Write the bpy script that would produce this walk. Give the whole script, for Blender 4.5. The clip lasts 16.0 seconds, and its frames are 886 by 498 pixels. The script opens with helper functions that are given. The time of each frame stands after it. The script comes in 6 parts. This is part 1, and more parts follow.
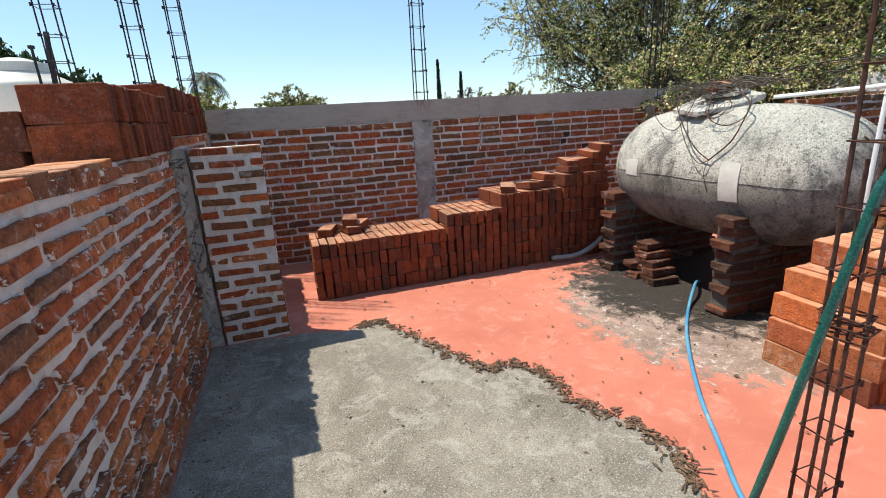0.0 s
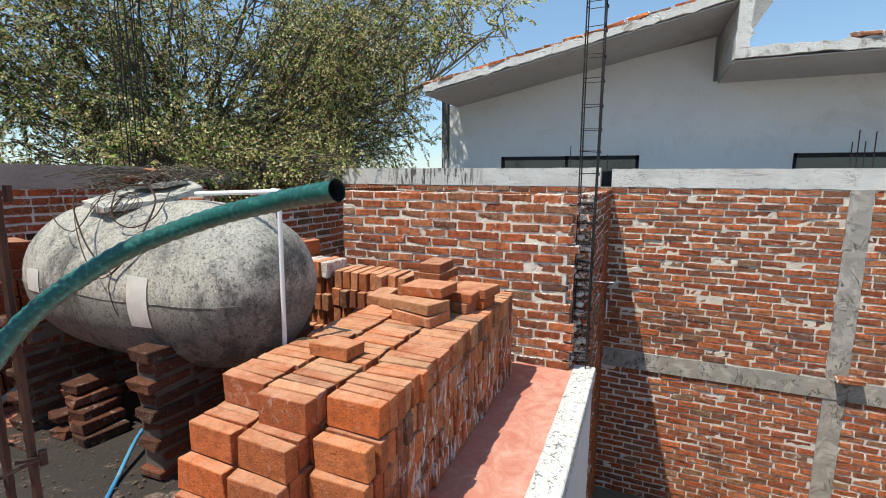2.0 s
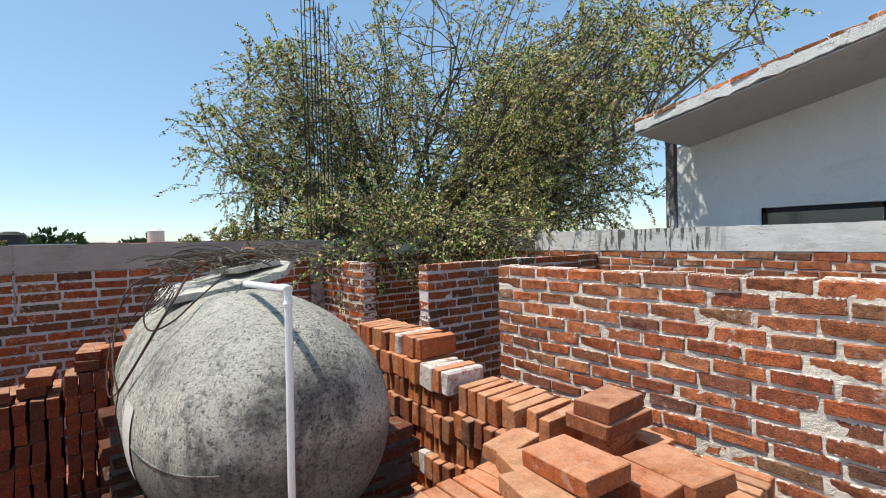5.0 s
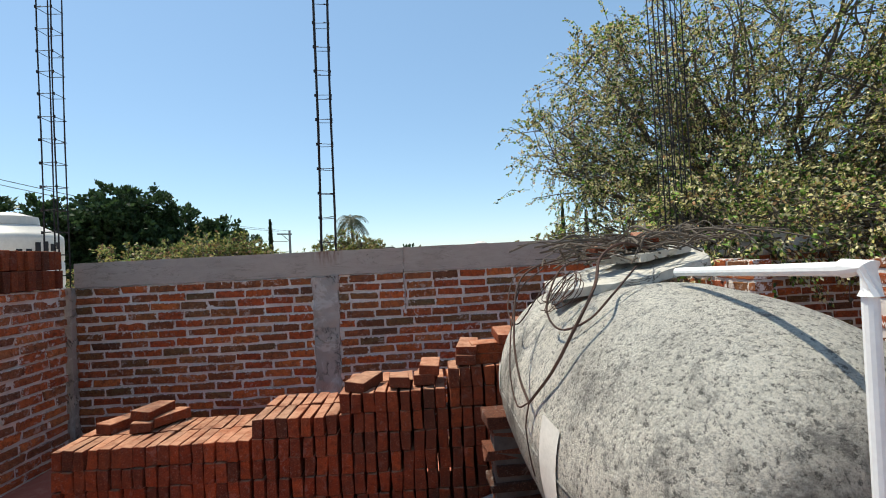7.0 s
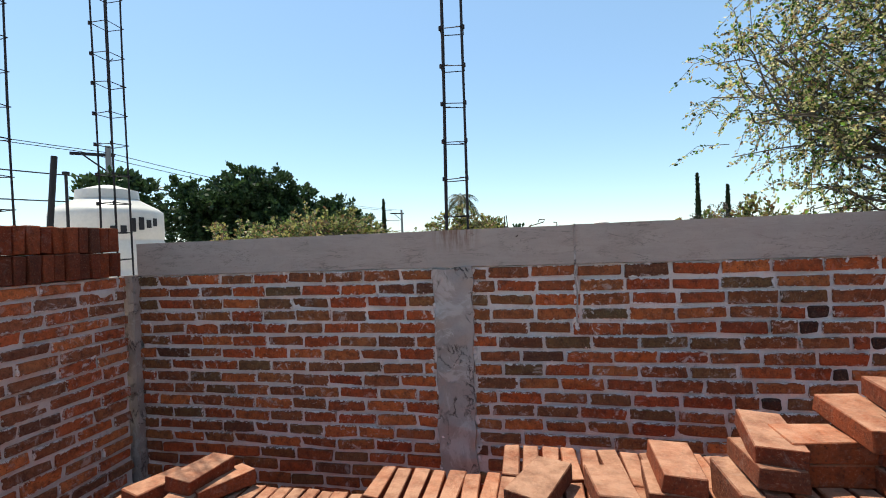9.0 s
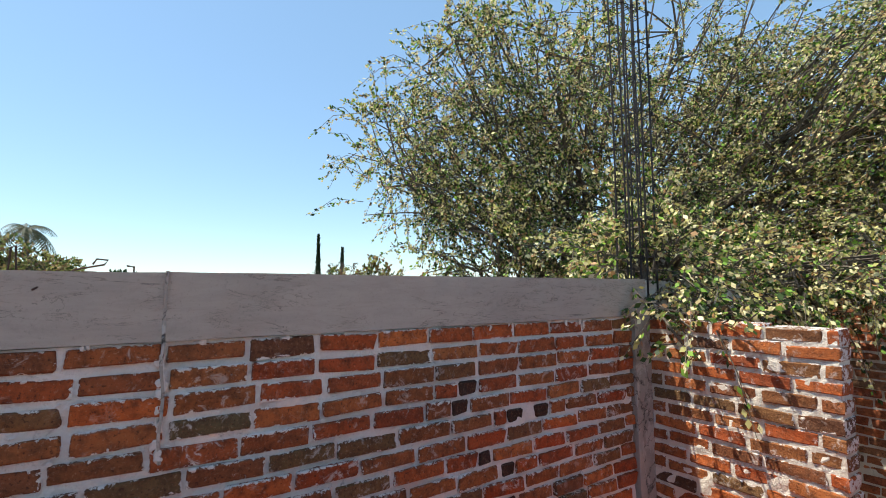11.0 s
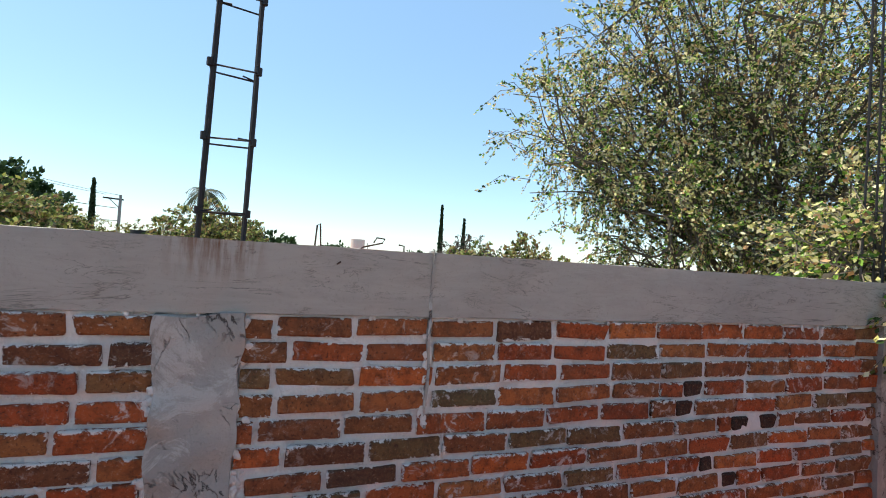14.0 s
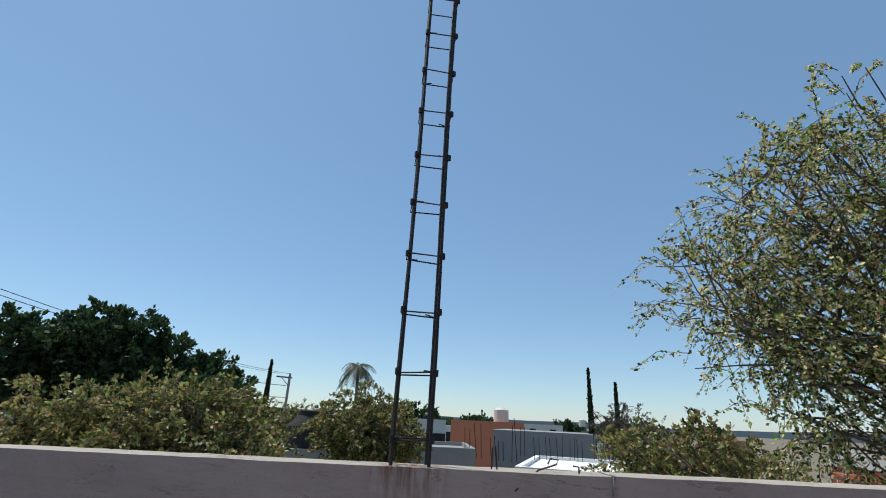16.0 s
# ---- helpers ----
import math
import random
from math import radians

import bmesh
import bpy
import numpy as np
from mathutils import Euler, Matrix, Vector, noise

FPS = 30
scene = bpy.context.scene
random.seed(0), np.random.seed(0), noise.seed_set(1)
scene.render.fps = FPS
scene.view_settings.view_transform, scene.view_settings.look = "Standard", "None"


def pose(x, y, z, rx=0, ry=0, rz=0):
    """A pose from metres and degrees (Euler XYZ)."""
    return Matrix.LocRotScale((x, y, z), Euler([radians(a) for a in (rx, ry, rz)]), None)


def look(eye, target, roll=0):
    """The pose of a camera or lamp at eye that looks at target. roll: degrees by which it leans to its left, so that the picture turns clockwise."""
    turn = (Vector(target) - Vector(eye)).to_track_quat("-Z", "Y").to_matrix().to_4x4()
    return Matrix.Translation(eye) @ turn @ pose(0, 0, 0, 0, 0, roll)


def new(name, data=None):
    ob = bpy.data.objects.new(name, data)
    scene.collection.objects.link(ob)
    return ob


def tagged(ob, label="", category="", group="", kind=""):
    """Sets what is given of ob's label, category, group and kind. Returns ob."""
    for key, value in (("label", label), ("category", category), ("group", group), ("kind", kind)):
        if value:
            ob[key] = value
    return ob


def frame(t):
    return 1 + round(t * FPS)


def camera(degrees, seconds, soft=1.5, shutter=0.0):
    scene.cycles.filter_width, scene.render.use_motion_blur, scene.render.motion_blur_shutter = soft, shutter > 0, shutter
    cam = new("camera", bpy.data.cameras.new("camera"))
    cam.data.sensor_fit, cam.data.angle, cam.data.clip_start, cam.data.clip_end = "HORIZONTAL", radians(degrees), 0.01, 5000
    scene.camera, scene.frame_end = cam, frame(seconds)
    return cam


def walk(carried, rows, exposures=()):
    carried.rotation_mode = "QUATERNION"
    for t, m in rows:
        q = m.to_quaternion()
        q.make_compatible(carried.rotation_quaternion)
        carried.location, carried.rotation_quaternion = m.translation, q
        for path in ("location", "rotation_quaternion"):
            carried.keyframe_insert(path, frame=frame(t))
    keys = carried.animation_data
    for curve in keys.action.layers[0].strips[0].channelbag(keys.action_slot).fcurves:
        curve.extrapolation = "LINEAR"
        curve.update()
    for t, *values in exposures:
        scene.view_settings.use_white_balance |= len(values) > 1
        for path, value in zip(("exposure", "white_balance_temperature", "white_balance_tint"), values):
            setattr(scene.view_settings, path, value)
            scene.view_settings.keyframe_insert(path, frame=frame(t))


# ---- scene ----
cam = camera(87.6, 16.0, soft=1.0)
PATH = [
    (0, (0.091, 0.067, 1.503), (0.692, 1.894, 0.954), -3.5),
    (0.5, (0.339, 0.121, 1.485), (1.57, 1.585, 0.902), -2.5),
    (1, (0.627, 0.15, 1.483), (2.196, 1.278, 0.967), -2.0),
    (1.5, (1.104, 0.064, 1.508), (2.825, 0.992, 1.087), -1.4),
    (2, (1.448, 0.068, 1.603), (3.263, 0.851, 1.297), 0.3),
    (2.5, (1.774, 0.084, 1.651), (3.662, 0.716, 1.468), 1.3),
    (3, (2.128, 0.015, 1.635), (4.043, 0.577, 1.509), 0.9),
    (3.5, (2.454, 0.037, 1.613), (4.368, 0.598, 1.464), 0.5),
    (4, (2.73, 0.161, 1.631), (4.579, 0.917, 1.529), 0.7),
    (4.5, (2.841, 0.308, 1.666), (4.464, 1.473, 1.592), -0.8),
    (5, (2.829, 0.344, 1.676), (4.06, 1.919, 1.634), -1.4),
    (7.3, (2.518, 1.311, 1.571), (2.457, 3.309, 1.609), -2.5),
    (7.5, (2.42, 1.471, 1.574), (2.276, 3.466, 1.593), -2.1),
    (8, (2.332, 1.844, 1.584), (2.056, 3.825, 1.571), -1.5),
    (8.5, (2.322, 2.261, 1.616), (1.965, 4.228, 1.577), -2.4),
    (9, (2.177, 2.611, 1.624), (1.78, 4.571, 1.602), -2.2),
    (9.5, (2.169, 2.939, 1.664), (2.093, 4.938, 1.671), -1.7),
    (10, (2.336, 3.255, 1.623), (2.771, 5.206, 1.686), -1.6),
    (12.5, (2.213, 3.725, 1.706), (3.541, 5.192, 1.997), 2.1),
    (13, (2.063, 3.792, 1.713), (3.202, 5.42, 1.941), 2.3),
    (13.5, (1.948, 3.826, 1.688), (2.835, 5.608, 1.885), 2.7),
    (14, (1.9, 3.812, 1.688), (2.541, 5.705, 1.731), 3.6),
    (14.5, (1.877, 3.811, 1.591), (2.359, 5.745, 1.422), 3.5),
    (15, (1.855, 3.774, 1.704), (2.231, 5.735, 1.815), 3.6),
    (15.4, (1.818, 3.701, 1.834), (2.119, 5.615, 2.33), 3.1),
    (16, (1.761, 3.646, 1.857), (1.784, 5.521, 2.553), 2.8),
]
walk(cam, [(t, look(eye, target, roll)) for t, eye, target, roll in PATH], exposures=[(0, 0.40, 6850, 3), (0.5, 0.08, 6850, 3), (1.0, -0.02, 6850, 3), (1.5, 0.06, 6850, 3), (2.5, 0.30, 6700, 3), (3.5, 0.42, 6650, 3), (4.2, 0.38, 6700, 3), (5, 0.24, 6750, 3), (7.5, 0.25, 7000, 3), (9, 0.46, 7000, 3), (10, 0.56, 7000, 3), (12.5, 0.42, 6800, 3), (13, 0.52, 6800, 3), (14, 0.62, 6950, 2), (14.5, 0.76, 7050, 3), (15, 1.15, 7300, 2), (15.5, 0.22, 6650, 3), (16, -0.20, 6500, 3)])

# sun from the west-north-west, high
SUN = Vector((-0.37, 0.24, 1.0)).normalized()
world = bpy.data.worlds.new("world")
scene.world = world
world.use_nodes = True
wn = world.node_tree
sky = wn.nodes.new("ShaderNodeTexSky")
sky.sky_type = "NISHITA"
sky.sun_disc = False
sky.sun_elevation = math.asin(SUN.z)
sky.sun_rotation = math.atan2(SUN.x, SUN.y)
sky.air_density, sky.dust_density, sky.ozone_density, sky.altitude = 1.0, 0.25, 2.6, 300
wn.nodes["Background"].inputs["Strength"].default_value = 0.15
# thin even haze over the whole sky
haze = wn.nodes.new("ShaderNodeMix")
haze.data_type = "RGBA"
haze.inputs[0].default_value = 0.35
haze.inputs[7].default_value = (1.95, 3.45, 5.8, 1)
wn.links.new(sky.outputs[0], haze.inputs[6])
wn.links.new(haze.outputs[2], wn.nodes["Background"].inputs["Color"])
lamp = bpy.data.lights.new("sun", "SUN")
lamp.energy, lamp.angle, lamp.color = 5.0, radians(0.53), (1.0, 0.955, 0.89)
sun = new("sun", lamp)
sun.matrix_world = look(SUN * 30, (0, 0, 0))

# ---------------------------------------------------------------- materials
def nodes_of(name, rough=0.85, metal=0.0, spec=0.35):
    m = bpy.data.materials.new(name)
    m.use_nodes = True
    b = m.node_tree.nodes["Principled BSDF"]
    b.inputs["Roughness"].default_value = rough
    b.inputs["Metallic"].default_value = metal
    b.inputs["Specular IOR Level"].default_value = spec
    return m, m.node_tree, b


def coords(nt, kind="Position"):
    if kind == "Position":
        return nt.nodes.new("ShaderNodeNewGeometry").outputs["Position"]
    return nt.nodes.new("ShaderNodeTexCoord").outputs["Object"]


def noise_of(nt, vec, scale, detail=4, rough=0.6, distort=0.0):
    n = nt.nodes.new("ShaderNodeTexNoise")
    n.inputs["Scale"].default_value, n.inputs["Detail"].default_value = scale, detail
    n.inputs["Roughness"].default_value, n.inputs["Distortion"].default_value = rough, distort
    nt.links.new(vec, n.inputs["Vector"])
    return n.outputs["Fac"]


def ramp(nt, fac, stops, interp="LINEAR"):
    r = nt.nodes.new("ShaderNodeValToRGB")
    r.color_ramp.interpolation = interp
    els = r.color_ramp.elements
    while len(els) < len(stops):
        els.new(0.5)
    for e, (p, c) in zip(els, stops):
        e.position, e.color = p, (*c, 1) if len(c) == 3 else c
    nt.links.new(fac, r.inputs["Fac"])
    return r.outputs["Color"]


def grey(nt, fac, a, b):
    m = nt.nodes.new("ShaderNodeMapRange")
    m.inputs["From Min"].default_value, m.inputs["From Max"].default_value = a, b
    nt.links.new(fac, m.inputs["Value"])
    return m.outputs["Result"]


def mix(nt, fac, a, b, kind="MIX"):
    m = nt.nodes.new("ShaderNodeMix")
    m.data_type, m.blend_type = "RGBA", kind
    for value, slot in ((fac, 0), (a, 6), (b, 7)):
        if isinstance(value, bpy.types.NodeSocket):
            nt.links.new(value, m.inputs[slot])
        elif slot == 0:
            m.inputs[0].default_value = value
        else:
            m.inputs[slot].default_value = (*value, 1)
    return m.outputs[2]


def times(nt, a, b, op="MULTIPLY"):
    m = nt.nodes.new("ShaderNodeMath")
    m.operation = op
    for value, slot in ((a, 0), (b, 1)):
        if isinstance(value, bpy.types.NodeSocket):
            nt.links.new(value, m.inputs[slot])
        else:
            m.inputs[slot].default_value = value
    return m.outputs[0]


def bump(nt, b, height, strength=0.5, dist=0.01):
    n = nt.nodes.new("ShaderNodeBump")
    n.inputs["Strength"].default_value, n.inputs["Distance"].default_value = strength, dist
    nt.links.new(height, n.inputs["Height"])
    nt.links.new(n.outputs[0], b.inputs["Normal"])


def brick_material(name, colours, islands=False, smear=0.5, smear_colour=(0.50, 0.46, 0.43), grain=1.0, pale_top=0.0, lime=False, spread=0.0, crust=0.0, burn=0.7):
    """Fired clay: a tone for each brick, fine grain, dark burns and dry mortar smears."""
    m, nt, b = nodes_of(name, 0.92, spec=0.2)
    pos = coords(nt)
    if islands:
        rnd = nt.nodes.new("ShaderNodeNewGeometry").outputs["Random Per Island"]
    else:
        rnd = nt.nodes.new("ShaderNodeObjectInfo").outputs["Random"]
    tone = ramp(nt, rnd, [(i / (len(colours) - 1), c) for i, c in enumerate(colours)])
    blotch = noise_of(nt, pos, 23, 5, 0.65)
    tone = mix(nt, grey(nt, blotch, 0.42, 0.68), tone, mix(nt, burn, tone, (0.055, 0.024, 0.016)))
    fine = noise_of(nt, pos, 210, 3, 0.7)
    tone = mix(nt, times(nt, grey(nt, fine, 0.5, 0.8), 0.30), tone, (0.55, 0.20, 0.09))
    pits = noise_of(nt, pos, 105, 3, 0.7)
    tone = mix(nt, times(nt, grey(nt, pits, 0.58, 0.66), 0.75), tone, (0.05, 0.022, 0.015))
    tone = mix(nt, times(nt, grey(nt, pits, 0.40, 0.33), 0.18), tone, (0.80, 0.50, 0.34))
    wide = noise_of(nt, pos, 1.7, 3)
    edge = noise_of(nt, pos, 15, 6, 0.75, 0.6)
    mask = times(nt, grey(nt, edge, 0.55 - spread, 0.63 - spread), grey(nt, wide, 0.36 - spread * 2, 0.65))
    tone = mix(nt, times(nt, mask, smear), tone, smear_colour)
    if crust:  # mortar left in ragged lips around the face of each laid brick
        own = nt.nodes.new("ShaderNodeSeparateXYZ")
        nt.links.new(coords(nt, "Object"), own.inputs[0])
        ex = times(nt, 0.117, times(nt, own.outputs["X"], 0.0, "ABSOLUTE"), "SUBTRACT")
        ez = times(nt, 0.0312, times(nt, own.outputs["Z"], 0.0, "ABSOLUTE"), "SUBTRACT")
        lip = times(nt, times(nt, ex, ez, "MINIMUM"), times(nt, times(nt, noise_of(nt, pos, 34, 6, 0.75, 0.5), 0.56, "SUBTRACT"), 0.075), "SUBTRACT")
        tone = mix(nt, times(nt, grey(nt, lip, 0.0035, 0.001), crust), tone, smear_colour)
        # dark line inside the lip: crevice shade put into the brick colour
        rim_shade = times(nt, grey(nt, lip, 0.0035, 0.0045), grey(nt, lip, 0.0085, 0.0055))
        tone = mix(nt, times(nt, rim_shade, 0.45), tone, (0.06, 0.026, 0.018))
    if pale_top:  # upward faces paler: settled dust, with sunlight on the tops put into it
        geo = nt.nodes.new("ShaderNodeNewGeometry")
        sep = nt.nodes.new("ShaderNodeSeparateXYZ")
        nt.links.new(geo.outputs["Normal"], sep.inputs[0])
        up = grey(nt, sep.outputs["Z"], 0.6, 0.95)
        paler = times(nt, up, grey(nt, noise_of(nt, pos, 9, 5, 0.7), 0.25, 0.6))
        tone = mix(nt, times(nt, paler, pale_top), tone, (0.74, 0.42, 0.27))
    if lime:  # white lime splashed over the side by the open edge
        sep = nt.nodes.new("ShaderNodeSeparateXYZ")
        nt.links.new(pos, sep.inputs[0])
        stretch = nt.nodes.new("ShaderNodeVectorMath")
        stretch.operation = "MULTIPLY"
        stretch.inputs[1].default_value = (26, 26, 7)
        nt.links.new(pos, stretch.inputs[0])
        splash = grey(nt, noise_of(nt, stretch.outputs[0], 1.0, 5, 0.7), 0.53, 0.60)
        side = times(nt, grey(nt, sep.outputs["Y"], 1.02, 0.99), grey(nt, sep.outputs["Z"], 0.60, 0.42))
        side = times(nt, side, grey(nt, sep.outputs["X"], 2.95, 3.3))
        tone = mix(nt, times(nt, times(nt, splash, side), 0.85), tone, (0.66, 0.62, 0.60))
    nt.links.new(tone, b.inputs["Base Color"])
    bump(nt, b, times(nt, times(nt, blotch, fine, "ADD"), pits, "SUBTRACT"), 0.9 * grain, 0.008)
    return m


def plain(name, a, c, scale=3.0, fine=60.0, rough=0.85, strength=0.35, dist=0.004, metal=0.0, spec=0.35, dirt=None, dirt_at=(0.55, 0.75)):
    m, nt, b = nodes_of(name, rough, metal, spec)
    pos = coords(nt)
    big, small = noise_of(nt, pos, scale, 6, 0.65), noise_of(nt, pos, fine, 4, 0.7)
    tone = mix(nt, grey(nt, big, 0.3, 0.7), a, c)
    tone = mix(nt, times(nt, grey(nt, small, 0.35, 0.75), 0.25), tone, tuple(x * 0.55 for x in a))
    if dirt:
        tone = mix(nt, grey(nt, noise_of(nt, pos, scale * 2.3, 8, 0.75, 0.8), *dirt_at), tone, dirt)
    nt.links.new(tone, b.inputs["Base Color"])
    bump(nt, b, times(nt, big, small, "ADD"), strength, dist)
    return m


LAID = [(0.50, 0.110, 0.030), (0.28, 0.058, 0.022), (0.52, 0.130, 0.036), (0.15, 0.085, 0.036), (0.42, 0.080, 0.026), (0.13, 0.090, 0.042), (0.56, 0.160, 0.046), (0.10, 0.050, 0.030), (0.36, 0.100, 0.032), (0.22, 0.090, 0.038)]
# lit copy of LAID: some sun is put into these brighter tones
SUNNY = [(0.54, 0.140, 0.052), (0.32, 0.080, 0.038), (0.58, 0.180, 0.074), (0.28, 0.100, 0.048), (0.56, 0.155, 0.060), (0.27, 0.160, 0.095), (0.60, 0.205, 0.090), (0.20, 0.090, 0.055), (0.42, 0.105, 0.045), (0.15, 0.08, 0.06)]
STACK = [(0.52, 0.130, 0.042), (0.30, 0.070, 0.028), (0.60, 0.200, 0.072), (0.19, 0.060, 0.032), (0.48, 0.150, 0.055), (0.40, 0.220, 0.115), (0.58, 0.150, 0.045), (0.15, 0.068, 0.042), (0.62, 0.26, 0.12), (0.40, 0.10, 0.038)]
ROUGH = [(0.66, 0.190, 0.062), (0.44, 0.105, 0.042), (0.70, 0.230, 0.080), (0.28, 0.120, 0.062), (0.60, 0.150, 0.055), (0.36, 0.135, 0.062), (0.20, 0.095, 0.060)]
# STACK toned far down: the shade on those stacks is in the colour
SHADED = [(0.26, 0.055, 0.018), (0.17, 0.034, 0.014), (0.31, 0.07, 0.024), (0.11, 0.032, 0.017), (0.23, 0.05, 0.02), (0.08, 0.03, 0.018)]
# near-black tone standing for the shade inside open holes in the wall
M_HOLE_DARK = brick_material("hole_dark", [(0.025, 0.018, 0.015), (0.05, 0.03, 0.022)], smear=0.1)
M_LAID = brick_material("laid_brick", LAID, smear=0.7, smear_colour=(0.74, 0.67, 0.62), spread=-0.012, crust=0.95)
M_LAID_J = brick_material("laid_brick_far", LAID, True, smear=0.7, smear_colour=(0.56, 0.50, 0.48), spread=-0.012)
M_SUNNY = brick_material("sunny_brick", SUNNY, crust=0.9, smear=0.6, smear_colour=(0.72, 0.66, 0.60), spread=-0.03)
M_SUNNY_J = brick_material("sunny_brick_far", SUNNY, True, smear=0.6, smear_colour=(0.76, 0.70, 0.64), spread=-0.01)
M_STACK = brick_material("stacked_brick", STACK, smear=0.35, smear_colour=(0.74, 0.62, 0.54), grain=1.0, burn=0.4, pale_top=0.5, lime=True)
M_STACK_J = brick_material("stacked_brick_inner", STACK, True, smear=0.35, smear_colour=(0.74, 0.62, 0.54), grain=1.0, burn=0.4, pale_top=0.5, lime=True)
M_SHADED = brick_material("shaded_stack_brick", SHADED, smear=0.15, grain=1.0, burn=0.55, pale_top=0.5)
M_SHADED_J = brick_material("shaded_stack_inner", SHADED, True, smear=0.15, grain=1.0, burn=0.55, pale_top=0.5)
M_SMEAR = brick_material("smeared_brick", ROUGH, crust=0.9, smear=0.8, smear_colour=(0.80, 0.73, 0.68), spread=0.0)
M_SMEAR_J = brick_material("smeared_brick_far", ROUGH, True, smear=0.8, smear_colour=(0.80, 0.73, 0.68), spread=0.0)
# pier bricks and mortar, much darker than the other brickwork
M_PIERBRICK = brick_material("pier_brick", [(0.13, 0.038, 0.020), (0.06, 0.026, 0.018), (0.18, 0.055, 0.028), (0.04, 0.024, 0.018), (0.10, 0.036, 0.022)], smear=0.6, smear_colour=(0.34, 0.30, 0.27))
PIER_DARK = [(0.112, 0.025, 0.013), (0.049, 0.02, 0.013), (0.14, 0.035, 0.015), (0.032, 0.017, 0.013)]
M_PIER_DARK = brick_material("dark_pier_brick", PIER_DARK, True, smear=0.35)
M_DARK_MORTAR = plain("dark_mortar", (0.17, 0.140, 0.12), (0.06, 0.05, 0.042), 6, 60, 0.95, 0.7, 0.008)
M_MORTAR = plain("mortar", (0.84, 0.765, 0.715), (0.66, 0.585, 0.54), 5, 70, 0.95, 1.0, 0.012, dirt=(0.20, 0.165, 0.15), dirt_at=(0.60, 0.74))
M_MORTAR_SUN = plain("pale_mortar", (0.84, 0.75, 0.65), (0.62, 0.53, 0.45), 6, 70, 0.95, 1.0, 0.012, dirt=(0.20, 0.16, 0.14), dirt_at=(0.58, 0.72))
def cast_concrete(name, a, c, stain, crack=0.8, scale=1.2, rough=0.92, relief=0.4, drips=0.0, splash=None, stretch=(1.0, 1.0, 5.0), streaks=None):
    """Trowelled concrete: broad clouds, sideways float marks, pits, stains and wandering hair cracks."""
    m, nt, b = nodes_of(name, rough, spec=0.2)
    pos = coords(nt)
    flat_pos = nt.nodes.new("ShaderNodeVectorMath")
    flat_pos.operation = "MULTIPLY"
    flat_pos.inputs[1].default_value = stretch
    nt.links.new(pos, flat_pos.inputs[0])
    cloud, float_marks, pits = noise_of(nt, pos, scale, 6, 0.65), noise_of(nt, flat_pos.outputs[0], 5, 7, 0.7, 0.5), noise_of(nt, pos, 95, 4, 0.75)
    tone = mix(nt, grey(nt, cloud, 0.3, 0.7), a, c)
    tone = mix(nt, times(nt, grey(nt, float_marks, 0.42, 0.70), 0.55), tone, tuple(x * 0.68 for x in a))
    tone = mix(nt, times(nt, grey(nt, pits, 0.58, 0.72), 0.5), tone, tuple(x * 0.45 for x in a))
    tone = mix(nt, times(nt, grey(nt, noise_of(nt, pos, scale * 4, 9, 0.78, 1.0), 0.58, 0.68), 0.6), tone, stain)
    if splash:
        tone = mix(nt, grey(nt, noise_of(nt, flat_pos.outputs[0], 3.4, 9, 0.75, 1.2), 0.52, 0.57), tone, splash)
    line = None
    for sc, seed in ((2.1, 0.0), (4.7, 7.0)):
        w = noise_of(nt, flat_pos.outputs[0], sc, 8, 0.62, 0.9 + seed * 0.02)
        d = times(nt, w, 0.5 + seed * 0.003, "SUBTRACT")
        ab = times(nt, d, 0.0, "ABSOLUTE")
        one = times(nt, grey(nt, ab, 0.009, 0.003), grey(nt, noise_of(nt, pos, 2.3 + seed * 0.2, 2), 0.50, 0.56))
        line = one if line is None else times(nt, line, one, "MAXIMUM")
    tone = mix(nt, times(nt, line, crack), tone, (0.06, 0.05, 0.045))
    if streaks:   # dark upright streaks on the face between two places along the wall
        sep = nt.nodes.new("ShaderNodeSeparateXYZ")
        nt.links.new(pos, sep.inputs[0])
        tall = nt.nodes.new("ShaderNodeVectorMath")
        tall.operation = "MULTIPLY"
        tall.inputs[1].default_value = (20, 20, 3)
        nt.links.new(pos, tall.inputs[0])
        span = times(nt, grey(nt, sep.outputs["Y"], streaks[0] - 0.1, streaks[0] + 0.2), grey(nt, sep.outputs["Y"], streaks[1] + 0.2, streaks[1] - 0.2))
        run = grey(nt, times(nt, noise_of(nt, tall.outputs[0], 1, 4, 0.6), times(nt, times(nt, sep.outputs["Z"], 1.60, "SUBTRACT"), 0.35), "ADD"), 0.53, 0.58)
        tone = mix(nt, times(nt, times(nt, run, span), 0.9), tone, (0.07, 0.065, 0.06))
    if drips:
        sep = nt.nodes.new("ShaderNodeSeparateXYZ")
        nt.links.new(pos, sep.inputs[0])
        near = grey(nt, times(nt, times(nt, sep.outputs["X"], 1.70, "SUBTRACT"), 0.0, "ABSOLUTE"), 0.16, 0.05)
        down = times(nt, near, grey(nt, sep.outputs["Z"], 1.56, 1.70))
        tall = nt.nodes.new("ShaderNodeVectorMath")
        tall.operation = "MULTIPLY"
        tall.inputs[1].default_value = (45, 45, 6)
        nt.links.new(pos, tall.inputs[0])
        tone = mix(nt, times(nt, times(nt, down, grey(nt, noise_of(nt, tall.outputs[0], 1, 4), 0.42, 0.6)), drips), tone, (0.16, 0.07, 0.035))
    nt.links.new(tone, b.inputs["Base Color"])
